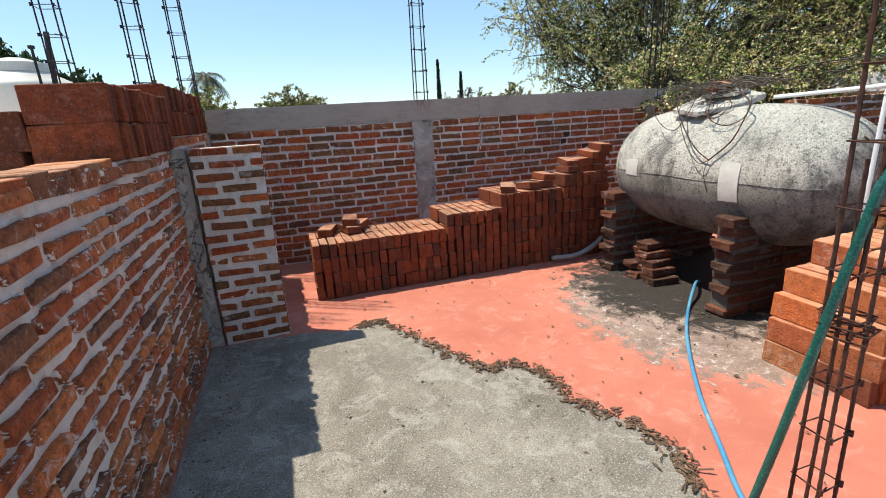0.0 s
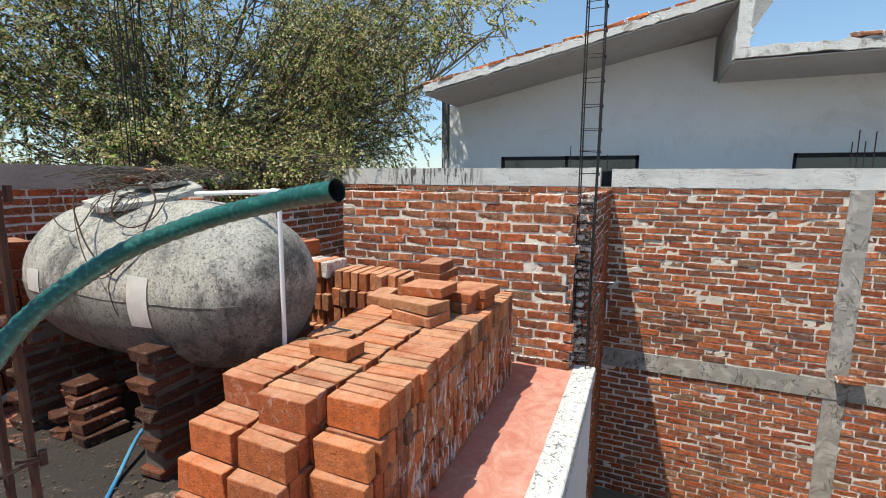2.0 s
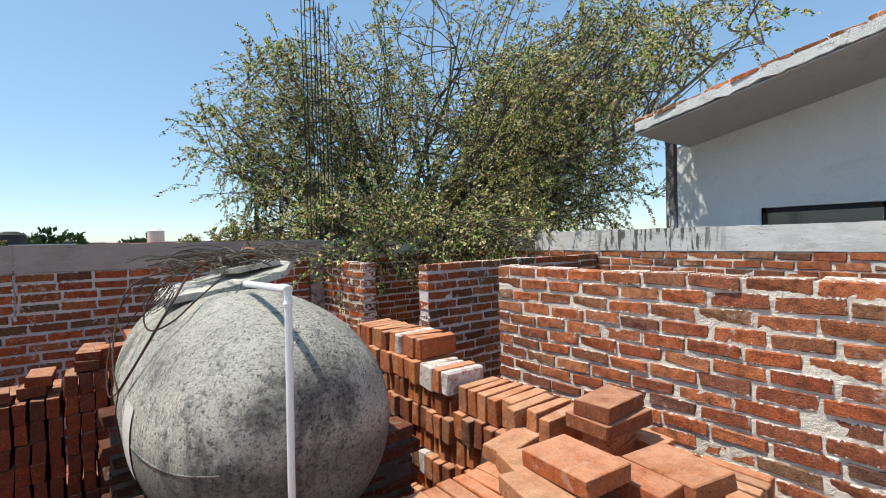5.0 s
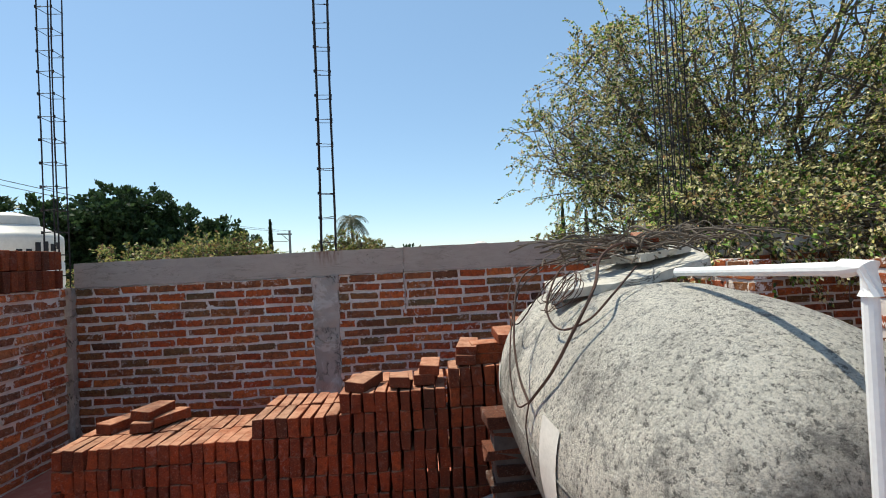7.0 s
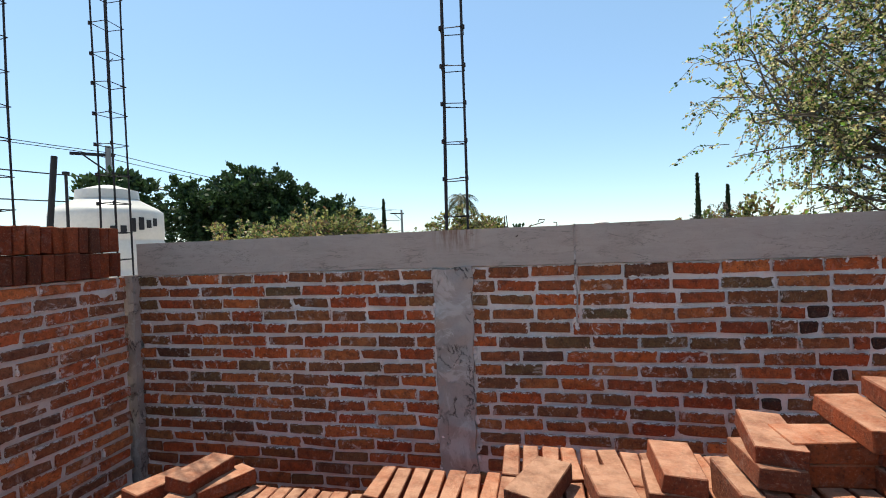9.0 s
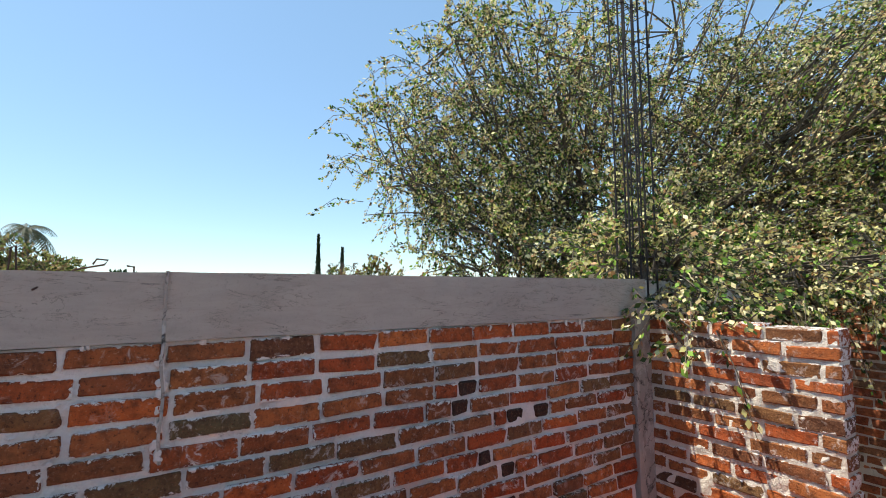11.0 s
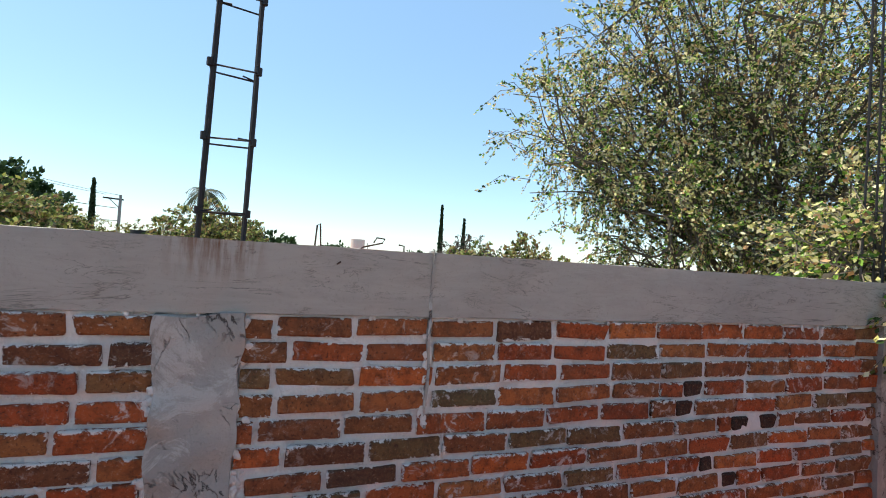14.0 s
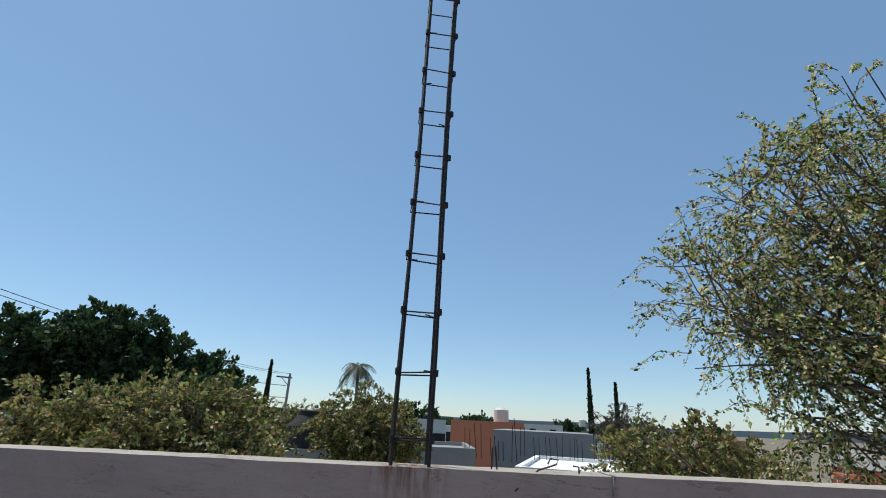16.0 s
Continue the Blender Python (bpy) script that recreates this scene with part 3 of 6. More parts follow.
def blob(name, outline, z, material, label, ragged=0.02, thick=0.006):
    pts = []
    for i, p in enumerate(outline):
        q = outline[(i + 1) % len(outline)]
        for k in range(6):
            t = k / 6
            x, y = p[0] * (1 - t) + q[0] * t, p[1] * (1 - t) + q[1] * t
            pts.append((x + ragged * noise.noise(Vector((x * 9, y * 9, 1))), y + ragged * noise.noise(Vector((x * 9, y * 9, 7)))))
    bm = bmesh.new()
    lo = [bm.verts.new((x, y, 0.001)) for x, y in pts]
    hi = [bm.verts.new((x, y, z)) for x, y in pts]
    for i in range(len(pts)):
        j = (i + 1) % len(pts)
        bm.faces.new((lo[i], lo[j], hi[j], hi[i]))
    bm.faces.new(hi)
    return part(name, bm, material, kind="structure", label=label)


blob("screed_patch", [(-0.57, -2.9), (-0.57, 3.46), (0.05, 3.42), (0.35, 3.31), (0.63, 3.38), (0.81, 3.01), (0.98, 2.62), (1.11, 2.36), (1.26, 2.39), (1.38, 2.19), (1.37, 1.9),
                     (1.53, 1.63), (1.58, 1.4), (1.47, 1.18), (1.2, 0.9), (1.1, 0.5), (1.0, -2.9)], 0.008, M_SCREED, "rough grey cement screed patch over the red floor")

# red lips along the floor's edge
bm = bmesh.new()
box(bm, 1.60, 3.36, 0.505, 0.55, 0.0, 0.022, bevel=0.006)
box(bm, 3.345, 3.375, 0.55, 1.0, 0.0, 0.014, bevel=0.004)
part("floor_lip", bm, M_LIP, kind="structure", label="low red mortar lip along the floor edge")

# building under the terrace
bm = bmesh.new()
box(bm, -0.72, 3.28, -6.0, 0.5, GROUND, -0.12)
box(bm, -0.72, EX + 0.18, 0.37, NY + 0.14, GROUND, -0.12)
part("lower_storey", bm, M_PLASTER, kind="structure", label="plain plastered storey below the terrace")
bm = bmesh.new()
box(bm, 3.3, 8.0, -6.2, -6.0, GROUND, 1.7)
box(bm, -0.9, 3.3, -6.2, -6.0, 0, 1.5)
part("wall_south", bm, M_MORTAR, kind="structure", label="plain wall closing the yard")

# ---------------------------------------------------------------- walls
COL = (1.555, 1.79)
HOLES = [(3.61, 1.18), (3.57, 1.10), (3.9, 1.02), (4.08, 1.02), (3.72, 0.86), (3.84, 0.78), (3.38, 0.70), (3.85, 0.62), (4.15, 0.62), (3.45, 0.53), (3.7, 0.46)]
brick_wall("wall_north", (-0.565, NY), 0, 5.405, 0, 1.48, material=M_LAID, joined=M_LAID_J, mortar=M_MORTAR, label="unplastered red brick wall with thick grey mortar joints",
           gaps=[(COL[0] + 0.565, COL[1] + 0.565)], depth=0.06, seed=1, holes=[(h + 0.565, z) for h, z in HOLES], test=lambda u, z: z > 0.26 and u < 5.3)
brick_wall("wall_west", (WX, -1.6), 90, 1.6 + 3.47, 0, 1.40, thick=0.27, material=M_SMEAR, joined=M_SMEAR_J, mortar=M_MORTAR, label="rough red brick wall with smeared mortar joints", joint=0.030, rough=0.009, proud=0.005,
           depth=0.262, seed=2, test=lambda u, z: u > 1.5)
brick_wall("wall_west_far", (WX, 3.60), 90, NY - 3.60 - 0.09, 0, 1.485, thick=0.27, material=M_SMEAR, joined=M_SMEAR_J, mortar=M_MORTAR, label="red brick wall with stacked bricks on its top",
           depth=0.262, seed=3)
brick_wall("wall_stub", (WX + 0.10, 3.47), 0, 0.445, 0, 1.415, material=M_LAID, joined=M_LAID_J, mortar=M_MORTAR, label="short brick wall pier at the end of the wall", depth=0.14, joint=0.033, rough=0.008, proud=0.005, open_top=True, seed=4)
brick_wall("wall_east", (EX, 2.79), -90, 2.79 - 0.56, 0, 1.475, material=M_SUNNY, joined=M_SUNNY_J, mortar=M_MORTAR_SUN, rough=0.0040, recess=0.0062, cell=0.018, joint=0.0155, proud=0.003, label="sunlit red brick wall with pale mortar, toothed at its end", depth=0.14, open_top=True, seed=5, bed_end=0.05)
brick_wall("wall_inner", (5.17, 3.57), 0, BX - 5.17, 0, 1.47, material=M_LAID, joined=M_LAID_J, mortar=M_MORTAR, label="brick cross wall beside a door gap", depth=0.14, open_top=True, seed=6, test=lambda u, z: u < 1.6)
brick_wall("wall_north_east", (5.0, NY), -90, NY - 4.40, 0, 1.465, material=M_LAID, joined=M_LAID_J, mortar=M_MORTAR_SUN, rough=0.007, recess=0.005, label="short brick wall under hanging branches", depth=0.14, open_top=True, seed=7)
brick_wall("wall_south_east", (5.50, 0.44), 0, BX - 5.50, GROUND, 1.475, material=M_LAID, joined=M_LAID_J, mortar=M_MORTAR, label="shaded brick wall above the open yard", depth=0.14, bed_start=0.09, open_top=True, seed=8, test=lambda u, z: u < 1.2)
BOUND_S = -6.0
BOUND_N = 11.0
brick_wall("wall_boundary", (BX, BOUND_N), -90, BOUND_N - BOUND_S, -0.62, 1.495, material=M_SUNNY, joined=M_SUNNY_J, mortar=M_MORTAR_SUN, cell=0.035, rough=0.0040, recess=0.0068, joint=0.0165, proud=0.004,
           gaps=[(BOUND_N + 1.945, BOUND_N + 2.15)], label="tall weathered brick boundary wall", depth=0.05, seed=9, test=lambda u, z: BOUND_N - 0.5 < u < BOUND_N + 4 and z > 0.1)
brick_wall("wall_boundary_low", (BX, 0.6), -90, 0.6 - BOUND_S, GROUND, -0.85, material=M_SUNNY, joined=M_SUNNY_J, mortar=M_MORTAR, cell=0.05, rough=0.003, recess=0.0075,
           gaps=[(0.6 + 1.945, 0.6 + 2.15)], label="lower part of the brick boundary wall", depth=0.05, seed=10, test=lambda u, z: False)
brick_wall("wall_north_outer", (5.0, NY + 0.02), 0, BX - 5.0, 0, 1.48, material=M_LAID, joined=M_LAID_J, mortar=M_MORTAR, label="brick wall under the branches", depth=0.06, seed=12, test=lambda u, z: False)


def rough_box(name, x0, x1, y0, y1, z0, z1, material, label, cell=0.06, amp=0.004, parent=None, kind="structure"):
    """A cast concrete piece with slightly wavy faces."""
    bm = bmesh.new()
    n = [max(1, int(round(d / cell))) for d in (x1 - x0, y1 - y0, z1 - z0)]
    n = [min(k, 120) for k in n]
    grid = {}

    def vert(i, j, k):
        if (i, j, k) not in grid:
            p = Vector((x0 + (x1 - x0) * i / n[0], y0 + (y1 - y0) * j / n[1], z0 + (z1 - z0) * k / n[2]))
            q = noise.noise_vector(p * 9) * amp
            grid[(i, j, k)] = bm.verts.new(p + q)
        return grid[(i, j, k)]
    for i in range(n[0]):
        for j in range(n[1]):
            for k in (0, n[2]):
                bm.faces.new((vert(i, j, k), vert(i + 1, j, k), vert(i + 1, j + 1, k), vert(i, j + 1, k)))
    for i in range(n[0]):
        for k in range(n[2]):
            for j in (0, n[1]):
                bm.faces.new((vert(i, j, k), vert(i + 1, j, k), vert(i + 1, j, k + 1), vert(i, j, k + 1)))
    for j in range(n[1]):
        for k in range(n[2]):
            for i in (0, n[0]):
                bm.faces.new((vert(i, j, k), vert(i, j + 1, k), vert(i, j + 1, k + 1), vert(i, j, k + 1)))
    return part(name, bm, material, parent, label, kind)


rough_box("beam_north", -0.565, 2.388, NY - 0.006, NY + 0.15, 1.482, 1.705, M_BEAM, "smooth grey concrete beam on top of the brick wall", 0.09, 0.003)
rough_box("beam_north", 2.396, 4.99, NY - 0.008, NY + 0.15, 1.482, 1.707, M_BEAM, "smooth grey concrete beam on top of the brick wall", 0.09, 0.003)
rough_box("beam_north_outer", 5.0, BX, NY + 0.02, NY + 0.17, 1.482, 1.70, M_BEAM_E, "weathered concrete beam under the branches", 0.09, 0.004)
rough_box("column_north", COL[0], COL[1], NY - 0.016, NY + 0.1, 0, 1.481, M_COLUMN, "rough grey concrete column cast into the wall", 0.022, 0.022)
rough_box("column_corner", -0.69, -0.565, NY - 0.05, NY + 0.14, 0, 1.486, M_COLUMN, "rough concrete corner column", 0.04, 0.006)
rough_box("column_corner", 4.845, 5.0, NY - 0.02, NY + 0.14, 0, 1.481, M_COLUMN, "rough concrete corner column", 0.04, 0.006)
rough_box("column_stub", WX - 0.02, WX + 0.085, 3.485, 3.60, 0, 1.40, M_COLUMN, "rough mortar column between wall and pier", 0.04, 0.008)
rough_box("beam_boundary", BX - 0.006, BX + 0.15, BOUND_S, 0.452, 1.497, 1.72, M_BEAM_E, "whitish weathered concrete beam on the boundary wall", 0.09, 0.006)
rough_box("beam_boundary", BX - 0.006, BX + 0.15, 0.59, BOUND_N, 1.497, 1.735, M_BEAM_E, "whitish weathered concrete beam on the boundary wall", 0.09, 0.006)
rough_box("beam_middle", BX - 0.02, BX + 0.13, BOUND_S, 0.6, -0.85, -0.62, M_COLUMN, "grey concrete beam halfway up the boundary wall", 0.09, 0.006)
rough_box("column_boundary", BX - 0.012, BX + 0.1, -2.15, -1.945, GROUND, 1.495, M_COLUMN, "grey concrete column in the boundary wall", 0.06, 0.008)
rough_box("column_notch", BX, BX + 0.12, 0.452, 0.59, 1.30, 1.497, M_COLUMN, "rough concrete at the gap in the beam", 0.05, 0.006)

rough_box("kerb", 3.20, 3.32, -1.6, -0.12, 0.0, 0.09, M_KERB, "row of brown mortared bricks on the roof edge", 0.06, 0.006)
rough_box("beam_seam", 2.388, 2.397, NY - 0.013, NY + 0.02, 1.10, 1.705, M_COLUMN, "mortar squeezed from the joint in the beam", 0.010, 0.013)
# mortar left in the open slot at the toothed wall end
rng = np.random.default_rng(77)
bm = bmesh.new()
for k in range(17):
    r = rng.uniform(0.018, 0.04)
    bmesh.ops.create_icosphere(bm, subdivisions=2, radius=r, matrix=Matrix.Translation((5.43 + rng.uniform(-0.03, 0.05), 0.535 + rng.normal(0, 0.012), 0.05 + k * 0.0817)) @ Matrix.Diagonal((1.3, 0.9, 0.6, 1)))
for v in bm.verts:
    v.co += noise.noise_vector(v.co * 40) * 0.008
part("mortar_lump", bm, M_MORTAR_SUN, kind="stuff", label="lumps of pale mortar at the toothed wall end", smooth=True)

# mortar slopped over the joints below the beam and beside the column
rng = np.random.default_rng(123)
bm = bmesh.new()
spots = [(rng.uniform(-0.4, 4.8), 1.480 - abs(rng.normal(0, 0.010)), rng.uniform(0.004, 0.008), rng.uniform(1.5, 4.0)) for _ in range(34)]
spots += [(COL[int(rng.integers(2))] + rng.normal(0, 0.012), rng.uniform(0.2, 1.47), rng.uniform(0.005, 0.013), rng.uniform(0.7, 2.2)) for _ in range(130)]
spots += [(rng.uniform(-0.4, 4.8), 0.0822 * int(rng.integers(5, 18)) + rng.normal(0, 0.006), rng.uniform(0.004, 0.009), rng.uniform(0.4, 0.9)) for _ in range(240)]
spots += [(2.39 + rng.normal(0, 0.006), rng.uniform(1.1, 1.5), rng.uniform(0.005, 0.010), 1.8) for _ in range(26)]
for x, z, r, tall in spots:
    n0 = len(bm.verts)
    bmesh.ops.create_icosphere(bm, subdivisions=2, radius=r, matrix=Matrix.Translation((x, NY - 0.001, z)) @ Matrix.Diagonal((1.2, 0.35, tall, 1)))
for v in bm.verts:
    q = noise.noise_vector(v.co * 55) * 0.010
    v.co += Vector((q.x, q.y * 0.35, q.z))
part("mortar_slops", bm, M_MORTAR, kind="stuff", label="hardened mortar splashes on the brick wall", smooth=True)
# small things cast into the beam's top
for x, pts in ((1.99, [(0, 0, 0), (0.004, 0, 0.075), (0.014, 0, 0.082), (0.020, 0, 0.0)]), (2.20, [(-0.14, -0.08, -0.05), (-0.05, -0.03, 0.012), (0.02, 0, 0.03), (0.03, 0.0, 0.045), (0.0, 0, 0.048), (-0.01, 0, 0.03)]), (2.30, [(0, 0, 0), (0.0, 0, 0.025), (-0.02, 0, 0.028)])):
    bm = bmesh.new()
    tube(bm, [Vector(p) + Vector((x, NY + 0.07, 1.70)) for p in pts], 0.003, 5)
    ob = part("wire_end", bm, M_RUST, label="small rusty wire end stuck in the beam top")
    tagged(ob, category="wire", group="wire ends on the beam")

# ---------------------------------------------------------------- stacked bricks
BT, BH, BL = 0.066, 0.134, 0.262     # brick thickness, height on edge, length


def stack_spots(rows, along, seed, h=BH):
    """rows: (start, end, side, base z, layers). Bricks on edge, one behind the other along the axis; side: the low edge of the row across it."""
    rng = np.random.default_rng(seed)
    out = []
    for start, end, side, layers, steps in rows:
        for k in range(layers):
            a = start + (steps[k] if k < len(steps) else steps[-1] if steps else 0)
            n = int((end - a) / (BT + 0.004))
            for i in range(n):
                p = a + (i + 0.5) * (end - a) / n
                q = side + BL / 2 + rng.normal(0, 0.006)
                z = (k + 0.5) * h + rng.normal(0, 0.001)
                c = (p, q, z) if along == "x" else (q, p, z)
                turn = (90 if along == "x" else 0) + rng.normal(0, 1.3)
                m = Matrix.Translation(c) @ Euler((0, 0, radians(turn))).to_matrix().to_4x4() @ Matrix.Diagonal((rng.uniform(0.97, 1.02), rng.uniform(0.95, 1.03), h / BH * rng.uniform(0.985, 1.0), 1))
                out.append(m)
    return out


EDGE = shapes_for("edge", BL, BT - 0.001, BH - 0.002, M_STACK, 16, bev=0.0026, wob=0.0028)


def flat(x, y, z, turn=0, tilt=0, roll=0):
    """A brick lying flat with its underside at z."""
    return Matrix.Translation((x, y, z + BT / 2)) @ Euler((radians(tilt), radians(roll), radians(turn))).to_matrix().to_4x4() @ Euler((radians(90), 0, 0)).to_matrix().to_4x4()


SHADED_EDGE = shapes_for("shaded_edge", BL, BT - 0.001, BH - 0.002, M_SHADED, 16, bev=0.0028, wob=0.0032)


def brick_stack(name, spots, label, test, extra=(), shapes=None):
    w = empty(name, (0, 0, 0), label, "brick stack")
    LATE.append((w, shapes or EDGE, list(extra) + spots, None if test is None else test, M_SHADED_J if shapes else M_STACK_J))
    return w


# long stack in front of the north wall, rising in steps
LH = 0.126
a_rows = []
for side in (4.05, 4.325):
    back = side > 4.2
    a_rows += [(0.22, 1.445, side, 4, [0, 0, 0.0, 0.0]), (1.455, 2.0, side, 5, [0, 0, 0]), (2.01, 2.70, side, 6, [0, 0, 0]), (2.71, 3.25, side, 7 if not back else 6, [0, 0, 0])]
a_spots = stack_spots(a_rows, "x", 21, LH)
rng = np.random.default_rng(5)
a_extra = [flat(0.40, 4.45, 0.508, 70), flat(0.60, 4.42, 0.508, 104, 3), flat(0.70, 4.50, 0.512, 60, -4), flat(0.62, 4.47, 0.575, 80, 6),
           flat(2.16, 4.20, 0.760, 66, 4, -3), flat(2.39, 4.20, 0.760, 96, 3, 7), flat(2.57, 4.24, 0.760, 84, -2, 3), flat(2.60, 4.24, 0.828, 88, 3),
           flat(2.84, 4.18, 0.884, 88, 0, 4), flat(2.98, 4.18, 0.884, 4, 2), flat(2.86, 4.2, 0.951, 80, 3, -6), flat(3.00, 4.18, 0.951, 6), flat(3.16, 4.20, 0.884, 90), flat(3.18, 4.22, 0.951, 84),
           flat(3.11, 4.19, 1.018, 92, 4, -5), flat(3.22, 4.17, 1.085, 84, 2, -3), flat(3.20, 4.19, 1.018, 88, -3)]
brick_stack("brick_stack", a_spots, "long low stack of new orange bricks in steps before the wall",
            lambda m: m.translation.y < 4.25 and m.translation.z > 0.1 or m.translation.z > 0.42, a_extra, SHADED_EDGE)

# big block of bricks beside the open edge
b_rows = [(2.80, 4.98, 0.97, 5, [0, 0.01, 0.0, 0.03, 0.12]), (2.63, 4.95, 1.262, 5, [0, 0.0, 0.02, 0.08, 0.2]), (2.62, 4.93, 1.555, 5, [0, 0.0, 0.03, 0.1, 0.28])]
b_spots = stack_spots(b_rows, "x", 22, 0.140)
def paver(*a):
    return flat(*a) @ Matrix.Diagonal((1.22, 1, 1.6, 1))


b_extra = [flat(3.32, 1.47, 0.70, 84, 0, 3), paver(4.02, 1.33, 0.70, 76), paver(4.03, 1.34, 0.768, 73, 2, 1), paver(4.17, 1.34, 0.838, 80, -2, 3), flat(4.34, 1.80, 0.70, 4, 3, -3), flat(4.20, 1.60, 0.70, 70, 2),
           paver(4.50, 1.18, 0.70, 86, 3), paver(4.52, 1.15, 0.772, 74, -3, 4), flat(4.33, 1.22, 0.70, 80), flat(4.34, 1.20, 0.768, 84, 4), flat(4.82, 1.46, 0.70, 84)]
brick_stack("brick_stack", b_spots, "large block of stacked orange bricks with loose ones on top",
            lambda m: m.translation.z > 0.6 or m.translation.x < 2.9 or (m.translation.y < 1.15 and m.translation.x < 4.2), b_extra)

# stack along the east wall
CH = 0.1325
c_spots = stack_spots([(2.67, 3.50, 4.44, 8, [0])], "y", 23, CH) + stack_spots([(2.34, 2.66, 4.43, 7, [0])], "y", 24, CH) + stack_spots([(1.845, 2.33, 4.44, 6, [0])], "y", 25, 0.1435)
c_spots += [m @ Matrix.Diagonal((1, 1, 1.16, 1)) for m in (Matrix.Translation((0, 0, 0.708)) @ q for q in stack_spots([(1.66, 1.84, 4.45, 1, [0])], "y", 26, 0.14))]
w = tagged(new("wall_coping"), label="top course of sunlit bricks on the side wall", kind="structure")
rng = np.random.default_rng(19)
LATE.append((w, EDGE, [flat(-0.715, -1.5 + i * 0.147, 1.346 + rng.normal(0, 0.003), rng.normal(0, 1.5), rng.normal(0, 0.8)) for i in range(27)], lambda m: True, M_STACK_J))
LIMED = shapes_for("limed", BL, BT - 0.001, BH - 0.002, plain("limed_brick", (0.72, 0.66, 0.62), (0.55, 0.45, 0.40), 14, 80, 0.9, 0.8, 0.006, dirt=(0.35, 0.15, 0.09), dirt_at=(0.50, 0.62)), 6, bev=0.007, wob=0.004)
rng = np.random.default_rng(88)
for i, m in enumerate(c_spots):
    k = int(m.translation.z / CH)
    c_spots[i] = Matrix.Translation((rng.normal(0, 0.012) + (0.02 if k % 2 else -0.015), 0, 0)) @ m @ Euler((0, rng.normal(0, 0.02), 0)).to_matrix().to_4x4() @ Matrix.Diagonal((1.08, 1, 1, 1))
limed = [i for i, m in enumerate(c_spots) if (m.translation.z > 0.78 and 2.34 < m.translation.y < 2.66 and i % 4 != 1) or i % 19 == 4]
c_limed = [c_spots[i] for i in limed]
c_spots = [m for i, m in enumerate(c_spots) if i not in set(limed)]
c_extra = [flat(4.66, 1.50, 0.70, 0), flat(4.65, 1.50, 0.767, 8), paver(4.64, 1.50, 0.834, -5), flat(4.64, 1.50, 0.905, 4) @ Matrix.Diagonal((1.15, 1, 1.3, 1))]
brick_stack("brick_stack", c_spots, "row of stacked bricks along the sunlit brick wall", lambda m: m.translation.z > 0.25, c_extra)
LATE.append((LATE[-1][0], LIMED, c_limed, None, LIMED[0][2].materials[0]))

# bricks on end along the top of the west wall
rng = np.random.default_rng(9)
d_spots = []
for y0, y1, z in ((2.45, 3.55, 1.402), (3.56, 5.22, 1.487)):
    n = int((y1 - y0) / 0.07)
    for k in range(2):
        for i in range(n):
            y = y0 + (i + 0.5) * (y1 - y0) / n
            d_spots.append(Matrix.Translation((-0.715 + rng.normal(0, 0.008), y, z + (k + 0.5) * 0.163)) @ Euler((0, 0, radians(rng.normal(0, 1.5)))).to_matrix().to_4x4()
                           @ Matrix.Diagonal((1.18, 1, 1.2, 1)))
            if k == 0 or y < 3.3:
                d_spots.append(Matrix.Translation((-1.05 + rng.normal(0, 0.008), y, z - 0.1 + (k + 0.5) * 0.163)) @ Matrix.Diagonal((1.18, 1, 1.2, 1)))
brick_stack("brick_stack", d_spots, "two layers of bricks stood on the wall top", lambda m: m.translation.x > -0.9, (), SHADED_EDGE)

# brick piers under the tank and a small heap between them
PIER = shapes_for("pier", 0.25, 0.13, 0.058, M_SHADED, 8, bev=0.006, wob=0.004)
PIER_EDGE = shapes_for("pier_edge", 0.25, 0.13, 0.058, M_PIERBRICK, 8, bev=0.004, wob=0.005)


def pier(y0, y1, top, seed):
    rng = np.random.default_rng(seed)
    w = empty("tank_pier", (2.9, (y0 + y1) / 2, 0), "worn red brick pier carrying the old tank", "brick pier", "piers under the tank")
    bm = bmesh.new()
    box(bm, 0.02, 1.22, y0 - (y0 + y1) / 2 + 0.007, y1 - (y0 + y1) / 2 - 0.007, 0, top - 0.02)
    part("mortar_bed", bm, M_DARK_MORTAR, w)
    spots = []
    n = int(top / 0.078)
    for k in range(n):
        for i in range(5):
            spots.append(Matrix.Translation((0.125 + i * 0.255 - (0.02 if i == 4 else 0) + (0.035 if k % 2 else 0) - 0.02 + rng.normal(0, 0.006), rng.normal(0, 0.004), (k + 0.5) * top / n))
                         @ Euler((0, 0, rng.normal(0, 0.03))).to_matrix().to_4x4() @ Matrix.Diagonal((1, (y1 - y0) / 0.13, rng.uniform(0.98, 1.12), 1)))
    LATE.append((w, PIER_EDGE, spots, None, M_PIER_DARK))


pier(3.51, 3.68, 0.75, 31)
pier(2.30, 2.45, 0.74, 32)

w = empty("brick_heap", (3.05, 3.2, 0), "small stepped heap of worn dark bricks under the tank", "brick heap")
spots = []
for k, n in enumerate((3, 3, 2, 2, 1)):
    for i in range(n):
        spots.append(Matrix.Translation((0.02 * k + 0.05 * (i % 2), -0.14 + i * 0.12 + 0.05 * k, 0.03 + k * 0.066)) @ Euler((0, 0, 0.15 * ((k + i) % 3 - 1))).to_matrix().to_4x4())
LATE.append((w, PIER_EDGE, spots, None, M_PIER_DARK))

